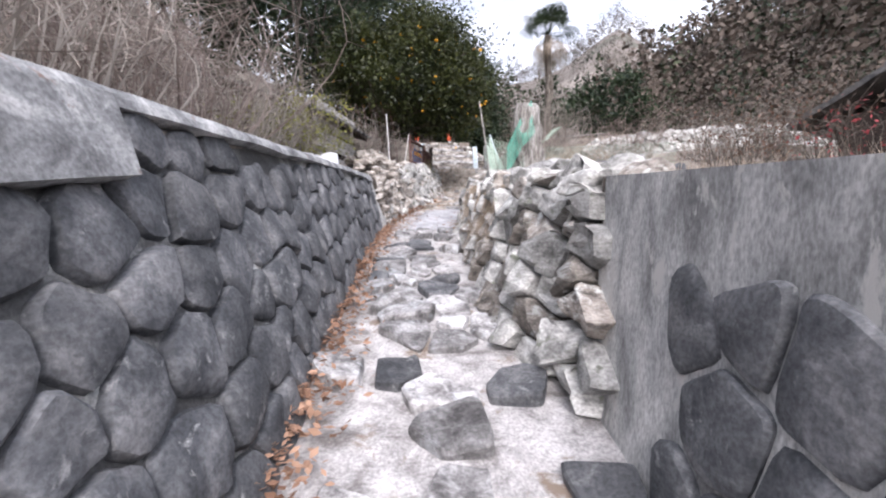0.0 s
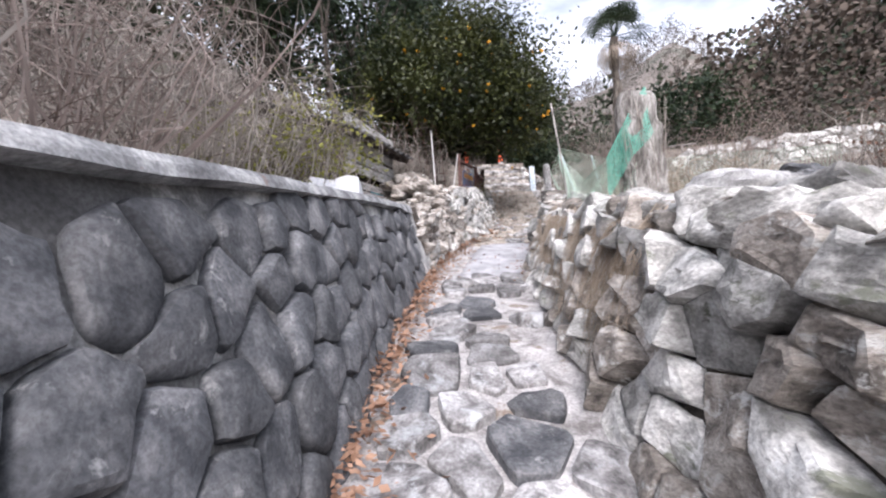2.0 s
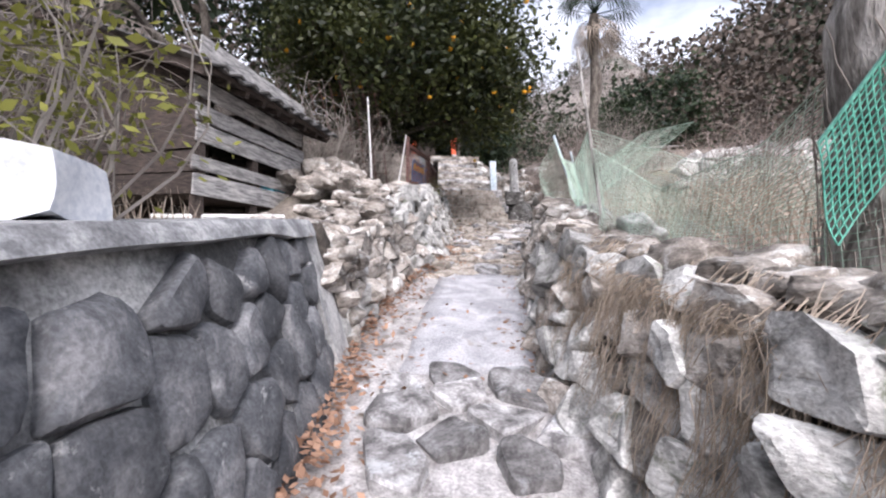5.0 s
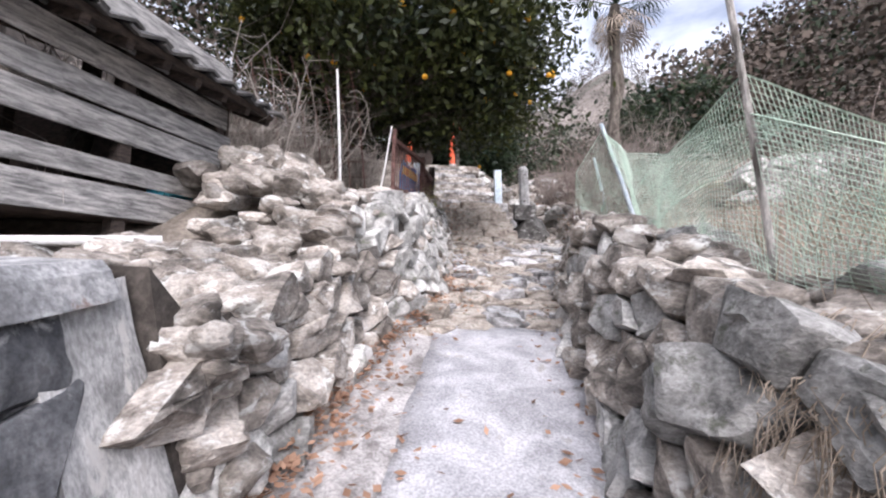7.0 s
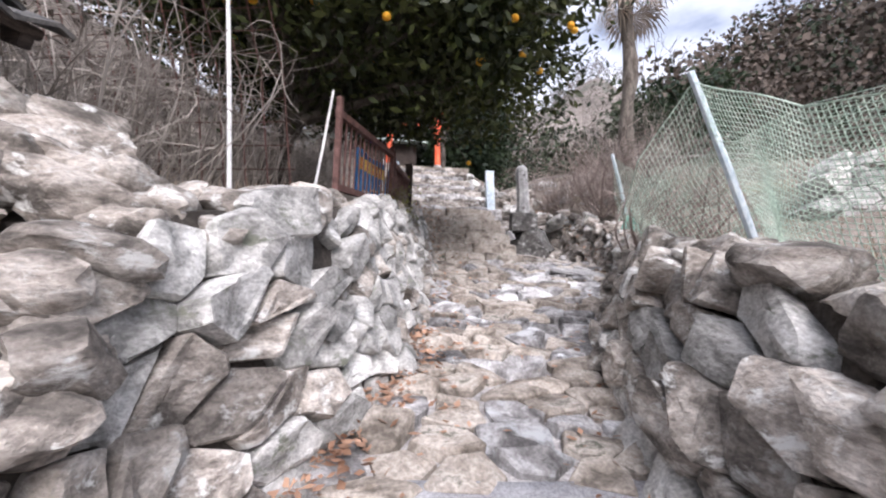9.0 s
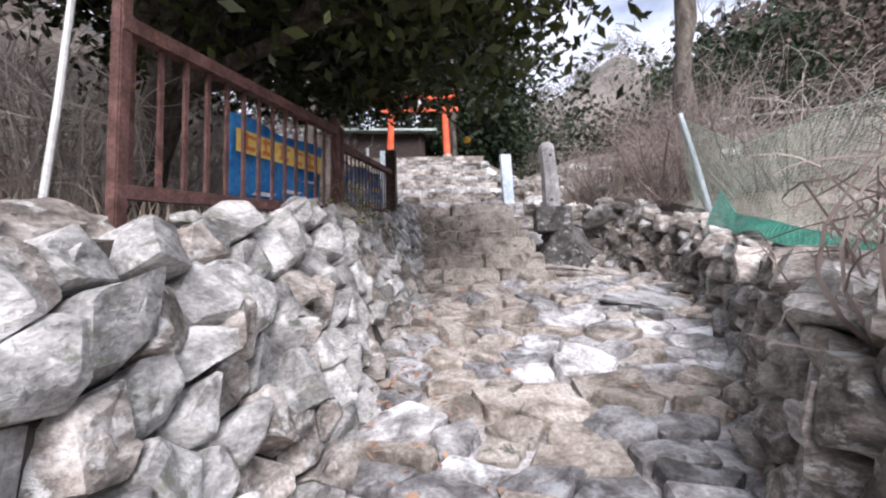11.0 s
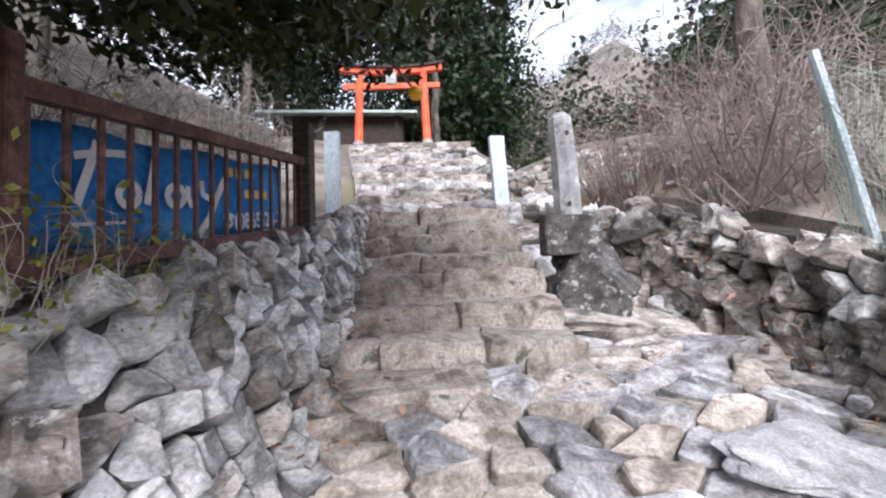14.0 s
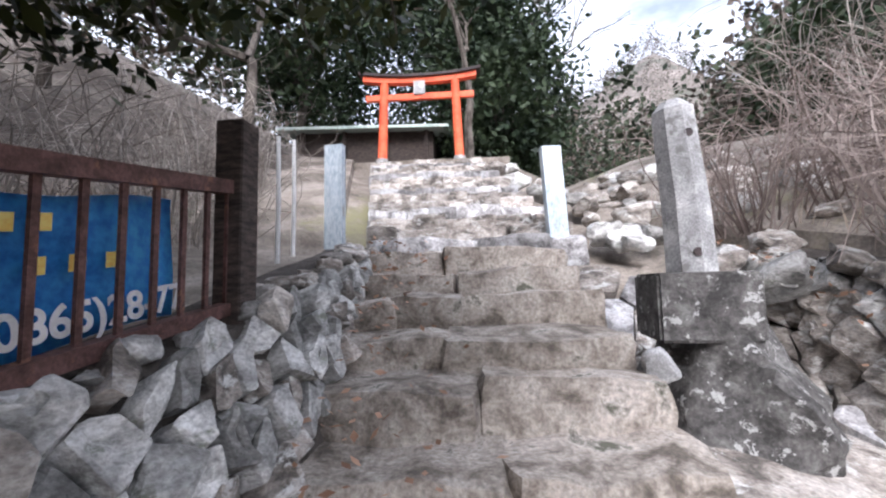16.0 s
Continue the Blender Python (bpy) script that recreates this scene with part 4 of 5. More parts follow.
def leafy_tree(name, base, crown, radii, leaves, size, mat, label, bark=BARK, trunk=0.18, limbs=14, gap=0.12, seed=1, droop=0.2, aspect=0.45, keep=False):
    """A trunk, limbs and leaves gathered in sprays, with gaps between."""
    random.seed(seed)
    base, crown = Vector(base), Vector(crown)
    thing = empty(name, Matrix.Translation(base), label, "tree")
    h, lf = Heap(), Heap()
    fork = (crown - base) * 0.45
    main = limb(h, (0, 0, -0.2), fork, trunk, trunk * 0.7, 0.2, 6, 8)
    sprays = []
    for i in range(limbs * 6):
        d = Vector((random.gauss(0, 1), random.gauss(0, 1), random.gauss(0, 1))).normalized()
        k = random.uniform(0.55, 1.0) ** 0.6 * (1 + 0.22 * noise.noise(d * 2 + Vector((seed, 0, 0))))
        p = crown - base + Vector((d.x * radii[0], d.y * radii[1], d.z * radii[2])) * k
        if noise.noise(p * 0.9 + Vector((seed * 3, 0, 0))) < -gap * 2.5:
            continue
        sprays.append(p)
        if i % 6 == 0:
            limb(h, main[-1] if random.random() < 0.6 else main[-2], p, trunk * 0.4, 0.015, 0.25)
        elif i % 2 == 0 and len(sprays) > 3:
            limb(h, fork.lerp(p, 0.55), p, 0.03, 0.006, 0.2, 4, 4)
    per = max(3, leaves // max(1, len(sprays)))
    rs = sum(radii) / 3 * 0.3
    for p in sprays:
        for k in range(per):
            q = p + Vector((random.gauss(0, 1), random.gauss(0, 1), random.gauss(0, 0.75))) * rs * 0.62
            g = q + base
            if keep and g.z < 4.9 + 0.42 * max(0.0, g.y - 14.0) and g.x > -2.2:
                continue
            lf.leaf(q, size * random.uniform(0.7, 1.3), aspect, droop)
    part("trunk", h.mesh("trunk", bark, True), thing)
    part("leaves", lf.mesh("leaves", mat), thing)
    return thing, sprays


def twig_shrub(name, at, radius, height, stems, mat, label, seed, r=0.008, spread=1.0, splits=4, leafmat=None, leaves=0, leafsize=0.06, arch=0.6):
    random.seed(seed)
    thing = empty(name, Matrix.Translation(at), label, "shrub", "", "")
    h, lf = Heap(), Heap()
    for i in range(int(stems * 0.72)):
        a = random.uniform(0, 6.28)
        q = radius * math.sqrt(random.random())
        base = Vector((q * math.cos(a) * 0.7, q * math.sin(a) * 0.7, -0.15))
        top = Vector((q * math.cos(a) * spread * 1.1, q * math.sin(a) * spread * 1.1, height * random.uniform(0.45, 1.0))) + Vector((random.gauss(0, 0.25), random.gauss(0, 0.25), 0)) * radius
        pts = limb(h, base, top, r * random.uniform(0.7, 1.5), r * 0.4, arch, 6, 3)
        for s in range(splits):
            k = random.randrange(2, 7)
            p = pts[k]
            e = p + Vector((random.gauss(0, 1), random.gauss(0, 1), random.gauss(0.1, 0.7))) * height * 0.22
            tw = limb(h, p, e, r * 0.5, r * 0.2, 0.4, 4, 3)
            if leafmat:
                for _ in range(leaves):
                    lf.leaf(random.choice(tw) + Vector((random.gauss(0, 0.05), random.gauss(0, 0.05), random.gauss(0, 0.05))), leafsize * random.uniform(0.6, 1.3), 0.5)
    part("branches", h.mesh("branches", mat), thing)
    if leafmat and lf.v:
        part("leaves", lf.mesh("leaves", leafmat), thing)
    return thing


citrus, sprays = leafy_tree("citrus_tree", (-2.3, 14.1, 4.1), (-1.1, 13.7, 6.95), (2.45, 2.4, 1.75), 60000, 0.12, CITRUS, "large dark green citrus tree with yellow-orange fruit", BARK, 0.2, 40, 0.06, 3, 0.35, keep=True)
fruit_bm = bmesh.new()
bmesh.ops.create_uvsphere(fruit_bm, u_segments=12, v_segments=8, radius=0.05)
for w in fruit_bm.verts:
    w.co.z *= 0.88
fruit_me = bm_mesh("fruit", fruit_bm, ORANGE, True)
random.seed(8)
outer = [p for p in sprays if p.z < 4.6]
for i in range(150):
    p = random.choice(sprays)
    p = p + Vector((random.gauss(0, 0.3), random.gauss(0, 0.3), -random.uniform(0.0, 0.3)))
    if p.z < 1.9 and p.y > -1.2:
        continue
    part("fruit", fruit_me, citrus, Matrix.Translation(p))
for p in ((0.47, 15.1, 5.08), (1.35, 13.1, 6.05), (1.3, 12.9, 5.9), (1.15, 12.6, 5.75), (0.55, 12.4, 5.65), (0.75, 12.9, 5.6), (1.05, 13.3, 5.65), (-0.6, 12.2, 5.45)):
    part("fruit", fruit_me, citrus, Matrix.Translation(Vector(p) - Vector((-2.3, 14.1, 4.1))) @ Matrix.Scale(0.8, 4))
h, lf = Heap(), Heap()
for a, b in (((-0.4, 15.2, 6.6), (0.45, 15.15, 5.15)), ((0.0, 14.0, 6.6), (1.35, 13.6, 5.75)), ((0.2, 15.5, 6.6), (1.5, 15.6, 6.0)), ((-0.6, 13.4, 6.2), (1.0, 12.5, 5.8)), ((-1.0, 15.4, 7.0), (-0.8, 16.2, 5.7)), ((0.0, 15.4, 7.0), (0.2, 16.6, 5.95)), ((-0.4, 15.9, 7.0), (-0.4, 17.0, 6.1)), ((0.5, 14.9, 6.8), (0.8, 16.0, 5.85)), ((-1.6, 15.4, 7.0), (-1.6, 16.5, 5.8)), ((-1.0, 14.9, 6.6), (-0.3, 15.6, 5.5)), ((-2.2, 14.6, 6.4), (-1.8, 16.4, 5.85)), ((-2.8, 14.4, 6.4), (-2.9, 16.2, 5.9)), ((-1.5, 15.0, 6.6), (-1.2, 17.0, 6.35)), ((-0.8, 15.0, 6.7), (-0.2, 17.2, 6.6))):
    o = Vector((-2.3, 14.1, 4.1))
    pts = limb(h, Vector(a) - o, Vector(b) - o, 0.02, 0.006, 0.2, 6, 5)
    for p in pts[2:]:
        if p.z + 4.1 < 5.15:
            continue
        for k in range(62):
            lf.leaf(p + Vector((random.gauss(0, 0.2), random.gauss(0, 0.2), abs(random.gauss(0, 0.17)))), 0.11, 0.42, 0.4)
tagged(part("low_branches", h.mesh("low_branches", BARK), citrus), kind="stuff")
part("low_leaves", lf.mesh("low_leaves", CITRUS), citrus)

# palm
palm = empty("palm_tree", pose(4.55, 18.0, 4.9), "tall windmill palm with shaggy trunk and drooping dead fronds", "palm")
pts = [(0.05 * math.sin(i), 0.04 * math.cos(i * 1.3), i * 0.5 - 0.3) for i in range(13)]
v, f = tube(pts, [0.16 + 0.03 * math.sin(i * 1.9) for i in range(13)], 12)
part("trunk", mesh_of("trunk", v, f, BARK, True), palm)
random.seed(21)
gf, df = Heap(), Heap()
top = Vector((0, 0, 5.75))
for i in range(46):
    dead = i % 4 == 0
    az = random.uniform(0, 6.28)
    el = random.uniform(-0.2, 1.3) if not dead else random.uniform(-1.35, -0.7)
    d = Vector((math.cos(az) * math.cos(el), math.sin(az) * math.cos(el), math.sin(el)))
    L = random.uniform(0.6, 0.95)
    hub = top + d * L
    heap = df if dead else gf
    heap.bar([top, top + d * L * 0.5, hub], [0.014, 0.011, 0.008], 4)
    s = d.cross(Vector((0, 0, 1))).normalized()
    n = s.cross(d)
    for k in range(17):
        a = (k - 8) / 8 * 1.9
        e = (d * math.cos(a) + s * math.sin(a)).normalized()
        q = hub + e * 0.42
        tip = hub + e * 0.62 - Vector((0, 0, 0.16 + 0.1 * random.random()))
        w = n.cross(e).normalized() * 0.02
        heap.add([hub, q + w, tip, q - w], [(0, 1, 2, 3)])
part("fronds", gf.mesh("fronds", EVERGREEN), palm)
part("dead_fronds", df.mesh("dead_fronds", STRAW), palm)

# evergreen trees behind
k = 30
for at, top_z, rad, n in (((-6.5, 13, 5.5), 6.5, (2.4, 2.4, 3.6), 9000), ((-5.2, 18, 6.5), 8.0, (2.6, 2.6, 4.4), 9000), ((-4.8, 27, 9), 6.5, (3.2, 3, 4.6), 20000), ((1.6, 28.5, 8.3), 4.2, (2.0, 2.4, 3.8), 19000), ((-1.2, 33, 8.6), 5.6, (4.5, 2.5, 5.8), 36000), ((9.5, 24, 6.5), 2.2, (2.0, 2.2, 1.7), 6000), ((-10, 9, 6), 6.0, (3, 3, 4), 8000)):
    k += 1
    x, y, z = at
    z = terrain(x, y) - 0.1
    leafy_tree("evergreen_tree", (x, y, z), (x, y, z + top_z), rad, n, 0.24, EVERGREEN, "dark evergreen tree on the hillside", BARK, 0.2, 16, 0.1, k, 0.2, 0.5)

# bare trees
def bare_tree(at, height, seed, label="leafless grey winter tree"):
    random.seed(seed)
    thing = empty("bare_tree", Matrix.Translation((at[0], at[1], terrain(at[0], at[1]) - 0.1)), label, "tree", "leafless trees")
    h = Heap()
    def grow(p, d, L, r, n):
        e = p + d * L
        limb(h, p, e, r, r * 0.6, 0.15, 4, 5 if r > 0.03 else 3)
        if n:
            for _ in range(3 if n < 4 else 2):
                q = (d + Vector((random.gauss(0, 0.5), random.gauss(0, 0.5), random.gauss(0.15, 0.35)))).normalized()
                grow(e if random.random() < 0.7 else p.lerp(e, 0.7), q, L * random.uniform(0.6, 0.82), r * 0.6, n - 1)
    grow(Vector((0, 0, 0)), Vector((0, 0.05, 1)).normalized(), height * 0.3, height * 0.016, 5)
    part("branches", h.mesh("branches", BARK), thing)
for i, (x, y, hh) in enumerate(((0.6, 25.5, 9), (2.6, 31, 10), (-3.2, 21, 8), (-3.6, 10.5, 6.5), (-8, 22, 8), (10, 26, 7), (-6, 5.5, 5.5))):
    bare_tree((x, y), hh, 50 + i)

# brush on the terraces
S = 100
for x, y, rad, hh, n, mat in ((-2.6, 2.2, 0.9, 1.5, 150, TWIG), (-2.7, 3.8, 1.0, 1.7, 170, PINKSTRAW), (-2.8, 5.2, 1.0, 1.5, 170, TWIG), (-4.3, 3.2, 1.4, 2.6, 170, TWIG), (-4.6, 5.8, 1.4, 2.6, 170, TWIG), (-3.2, 0.6, 1.2, 2.0, 130, TWIG), (-2.5, 11.6, 0.9, 1.4, 170, TWIG), (-4.2, 12.2, 1.2, 1.8, 150, TWIG), (-5.5, 9, 1.5, 2.4, 120, TWIG), (-2.6, 18.5, 0.9, 1.5, 150, TWIG), (-3.4, 20.5, 1.1, 1.7, 150, TWIG), (-2.7, 15.6, 0.8, 1.1, 130, TWIG), (-3.4, 17.0, 1.2, 2.0, 190, TWIG), (-4.6, 16.0, 1.3, 2.4, 170, TWIG), (-2.3, 13.6, 0.7, 1.0, 120, TWIG)):
    S += 1
    twig_shrub("bare_shrub", (x, y, terrain(x, y)), rad, hh, n, mat, "tangled leafless grey-brown shrub on the terrace", S)
twig_shrub("green_shrub", (-2.25, 6.45, terrain(-2.25, 6.45)), 0.5, 1.2, 110, TWIG, "yellow-green shrub above the mortared wall", 140, leafmat=LIMELEAF, leaves=7, leafsize=0.055)
twig_shrub("green_shrub", (-2.5, 5.7, terrain(-2.5, 5.7)), 0.5, 1.0, 80, TWIG, "yellow-green shrub above the mortared wall", 141, leafmat=LIMELEAF, leaves=4, leafsize=0.05)
for x, y, rad, hh, n, mat in ((3.6, 16.8, 0.8, 1.15, 200, PINKSTRAW), (4.2, 17.9, 1.0, 1.3, 200, PINKSTRAW), (4.2, 15.6, 0.9, 1.2, 160, TWIG), (3.2, 18.6, 0.7, 1.0, 150, PINKSTRAW), (1.75, 12.0, 0.4, 0.7, 110, PINKSTRAW), (4.3, 11.2, 0.9, 0.8, 130, TWIG), (2.6, 9.6, 0.8, 0.6, 120, STRAW), (2.8, 8.4, 0.9, 0.6, 120, STRAW), (6, 13.5, 1.2, 1.3, 140, PINKSTRAW), (7.5, 11.5, 1.2, 1.2, 140, TWIG), (5.2, 19, 1.3, 1.8, 170, TWIG)):
    S += 1
    twig_shrub("dry_brush", (x, y, terrain(x, y)), rad, hh, n, mat, "dry pinkish brown winter brush on the bank", S)
for x, y, rad, hh in ((6.2, 8.6, 1.0, 1.2), (8.0, 9.5, 1.2, 1.5), (9.6, 8.2, 1.2, 1.4)):
    S += 1
    twig_shrub("russet_shrub", (x, y, terrain(x, y)), rad, hh, 90, BARK, "russet-leaved shrub beyond the dry wall", S, leafmat=RUSTLEAF, leaves=3, leafsize=0.07)
twig_shrub("red_shrub", (7.2, 7.2, terrain(7.2, 7.2)), 0.7, 1.1, 50, BARK, "small shrub with red blossom", 171, leafmat=REDLEAF, leaves=1, leafsize=0.08)
for x, y in ((-0.7, 14.05), (-0.66, 14.45)):
    S += 1
    twig_shrub("green_shrub", (x + 0.12, y, 4.1), 0.22, 0.35, 26, TWIG, "small green weed growing at the fence foot", S, leafmat=LIMELEAF, leaves=4, leafsize=0.032, r=0.003)

# vines and dead grass hanging over the right wall
random.seed(31)
h = Heap()
for i in range(1100):
    y = random.uniform(4.4, 8.1)
    hgt = right_top(y) - ground_z(y)
    top = right_face(y, hgt + random.uniform(-0.15, 0.08)) + Vector((random.uniform(-0.04, 0.08), 0, 0.02))
    L = random.uniform(0.2, 0.95) * hgt
    pts = [top]
    for k in range(1, 6):
        hh = hgt - L * k / 5
        q = right_face(y + random.gauss(0, 0.03) + 0.02 * k * math.sin(i), max(hh, 0.02)) + Vector((-random.uniform(0.07, 0.15), 0, 0))
        pts.append(q)
    thick = 1.7 if i % 9 == 0 else 1.0
    h.bar(pts, [0.0018 * thick, 0.0018 * thick, 0.0017 * thick, 0.0015 * thick, 0.0013, 0.001], 3)
tagged(new("hanging_vines", h.mesh("hanging_vines", STRAW)), "dead straw-coloured vines hanging over the dry wall", "vines", "", "stuff")
# dry grass on the terraces
h = Heap()
for i in range(7000):
    if random.random() < 0.6:
        y = random.uniform(4, 20)
        x = right_base(y) + 0.45 + abs(random.gauss(0, 2.2))
    else:
        y = random.uniform(0, 16)
        x = left_base(y) - 0.9 - abs(random.gauss(0, 1.5))
    if abs(x + 2.6) < 1.6 and 8.7 < y < 10.8:
        continue
    p = Vector((x, y, terrain(x, y) - 0.03))
    a = random.uniform(0, 6.28)
    L = random.uniform(0.08, 0.32)
    e = p + Vector((math.cos(a) * L * 0.5, math.sin(a) * L * 0.5, L))
    w = Vector((-math.sin(a), math.cos(a), 0)) * 0.006
    h.add([p - w, p + w, e], [(0, 1, 2)])
tagged(new("dry_grass", h.mesh("dry_grass", STRAW)), "pale dry winter grass blades", "grass", "", "stuff")
# fallen leaves along the wall foot
h = Heap()
for i in range(4600):
    if random.random() < 0.7:
        y = random.uniform(-0.5, 12.2)
        x = left_base(y) + abs(random.gauss(0, 0.12)) + 0.02
    else:
        y = random.uniform(7.5, 18.5)
        x = left_base(y) + abs(random.gauss(0.0, 0.35)) if random.random() < 0.6 else right_base(y) - abs(random.gauss(0.1, 0.2))
    z = ground_z(y) + 0.05 * math.exp(-(x - left_base(y)) * 6) + random.uniform(0.01, 0.05)
    if y > 15:
        z += 0.06
    p = Vector((x, y, z))
    a = Vector((random.gauss(0, 1), random.gauss(0, 1), random.gauss(0, 0.35))).normalized() * random.uniform(0.035, 0.075)
    b = a.cross(Vector((random.gauss(0, 0.4), random.gauss(0, 0.4), 1))).normalized() * a.length * 0.28
    h.add([p, p + a * 0.5 + b, p + a, p + a * 0.5 - b], [(0, 1, 2, 3)])
tagged(new("fallen_leaves", h.mesh("fallen_leaves", FALLEN)), "reddish brown fallen leaves along the wall foot", "leaves", "", "stuff")

# woods on the hills
def woods(name, count, region, mat, size, label, seed, conifer=0.5):
    random.seed(seed)
    h = Heap()
    for i in range(count):
        x, y = region()
        z = terrain(x, y)
        s = size * random.uniform(0.6, 1.35)
        tall = s * random.uniform(1.5, 2.4)
        cone = random.random() < conifer
        for k in range(50):
            t = random.random() ** (1.2 if cone else 0.7)
            r = s * 0.42 * ((1 - t) + 0.1 if cone else math.sin(0.35 + 2.5 * t))
            a = random.uniform(0, 6.28)
            rr = r * random.uniform(0.4, 1.05)
            h.leaf(Vector((x + rr * math.cos(a), y + rr * math.sin(a), z + tall * (0.12 + 0.88 * t))), s * 0.11, 0.75, 0.3)
    tagged(new(name, h.mesh(name, mat)), label, "woods", "", "stuff")
def sector(az0, az1, d0, d1):
    """Places in a sector of the valley seen from the walk."""
    def pick():
        az, d = radians(random.uniform(az0, az1)), d0 + (d1 - d0) * random.random() ** 0.8
        return d * math.sin(az), 8 + d * math.cos(az)
    return pick


def left_hill():
    y = random.uniform(2, 80)
    return -9 - random.uniform(0, 1) ** 1.5 * 60, y


woods("bare_woods", 1300, sector(27, 80, 34, 98), FARWOOD, 4.2, "brown leafless woods on the hillside", 61, 0.2)
woods("conifer_woods", 420, sector(27, 80, 40, 98), FARGREEN, 4.6, "dark conifers on the hillside", 62, 0.9)
woods("bare_woods", 260, sector(32, 85, 15, 32), FARWOOD, 1.6, "brown leafless saplings on the near slope", 68, 0.1)
woods("conifer_woods", 60, sector(32, 85, 17, 34), FARGREEN, 2.0, "young dark conifers on the near slope", 69, 0.9)
woods("bare_woods", 420, left_hill, FARWOOD, 3.2, "brown leafless woods on the hillside", 63, 0.2)
woods("conifer_woods", 260, left_hill, FARGREEN, 4.0, "dark conifers on the hillside", 64, 0.9)
woods("bare_woods", 800, sector(2, 36, 130, 245), FARHAZED, 5, "brown woods on the far mountain, haze mixed into their colour", 65, 0.2)
woods("conifer_woods", 420, sector(-8, 27, 34, 95), FARGREEN, 3.8, "dark conifers in the valley", 66, 0.8)
woods("bare_woods", 420, sector(-8, 27, 34, 95), FARWOOD, 3.2, "brown leafless woods in the valley", 67, 0.2)

# ---- stones, wall by wall ----
random.seed(77)
lp = flipped(placer(left_face))
lp = placer(left_face) if placer(left_face)(4, 0.5)[1].x > 0 else lp
rp = placer(right_face)
if rp(5, 0.5)[1].x > 0:
    rp = flipped(rp)
for c in cells(-1.6, 7.97, -0.05, 1.5, 0.3, 0.27, 0.34):
    (u, vv), poly = c
    lim = left_top(u) - ground_z(u) - 0.06
    if vv < lim - 0.04 and not (u < 1.4 and vv > 1.15):
        c = ((u, vv), clip_cell(poly, u, lim, 0, 1))
        pillow("stone", c, lp, MASON, 0.01, random.uniform(0.04, 0.075), 0.24, 0.026, 0.06, wall_left, 0.05)
# stones that show through the concrete
for c in cells(-1.0, 1.62, -0.05, 1.25, 0.3, 0.3, 0.3):
    (u, vv), poly = c
    if vv < 0.95 - 0.5 * max(0, u - 1.35):
        pillow("stone", c, rp, MASON, 0.012, random.uniform(0.025, 0.045), 0.26, 0.012, 0.06, wall_concrete, 0.03)
for stretch in ((2.14, 11.2, 0.32, 0.2), (11.2, 18.0, 0.21, 0.17)):
    for c in cells(stretch[0], stretch[1], -0.05, 1.5, stretch[2], stretch[3], 0.36):
        (u, vv), poly = c
        if vv < right_top(u) - ground_z(u) + 0.02:
            pillow("stone", c, rp, DRY if random.random() < (0.75 if u > 9.5 else 0.35) else DRY_PALE, 0.008, random.uniform(0.05, 0.16), 0.11, 0.045, 0.1, wall_right, 0.4, True)
for c in cells(14.9, 18.2, -0.75, 0.02, 0.24, 0.18, 0.36):
    pillow("stone", c, rp, DRY, 0.006, random.uniform(0.06, 0.15), 0.11, 0.04, 0.12, wall_right, 0.4, True)
for stretch in ((8.3, 11.0, 0.26, 0.18), (11.0, 13.6, 0.2, 0.155), (13.6, 18.4, 0.155, 0.13)):
    for c in cells(stretch[0], stretch[1], -0.05, 1.5, stretch[2], stretch[3], 0.38):
        (u, vv), poly = c
        if vv < left_top(u) - ground_z(u) + 0.02:
            pillow("stone", c, lp, DRY if random.random() < (0.75 if u < 10.5 else 0.3) else DRY_PALE, 0.006, random.uniform(0.04, 0.13), 0.11, 0.04, 0.1, wall_terrace, 0.4, True)
for i in range(26):
    s = random.uniform(0.16, 0.34)
    rock("stone", DRY, (random.uniform(-1.75, -1.15), random.uniform(8.32, 8.6), random.uniform(1.9, 2.7)), (s, s * 0.8, s * 0.6), wall_terrace)
# loose top stones
def top_stones(y0, y1, count, base, top, side, mat, wall, big):
    for i in range(count):
        y = y0 + (y1 - y0) * (i + random.uniform(0.1, 0.9)) / count
        f = left_face if side < 0 else right_face
        p = f(y, top(y) - ground_z(y)) + Vector((side * random.uniform(0.05, 0.4), 0, random.uniform(-0.02, 0.05)))
        s = big * random.uniform(0.6, 1.3)
        rock("top_stone", mat, p, (s, s * random.uniform(0.6, 1), s * random.uniform(0.35, 0.6)), wall)
top_stones(2.3, 15.0, 62, None, right_top, 1, DRY, wall_right, 0.34)
top_stones(2.3, 11.0, 60, None, right_top, 1, DRY, wall_right, 0.3)
top_stones(2.3, 6.0, 16, None, right_top, 0.25, DRY_PALE, wall_right, 0.3)
top_stones(2.6, 6.0, 14, None, right_top, 1, DRY_PALE, wall_right, 0.45)
top_stones(8.7, 12.3, 26, None, left_top, -1, DRY, wall_terrace, 0.3)
top_stones(16.5, 18.3, 14, None, left_top, -0.5, DRY, wall_terrace, 0.26)
top_stones(12.3, 16.4, 22, None, left_top, -0.05, DRY_PALE, wall_terrace, 0.14)
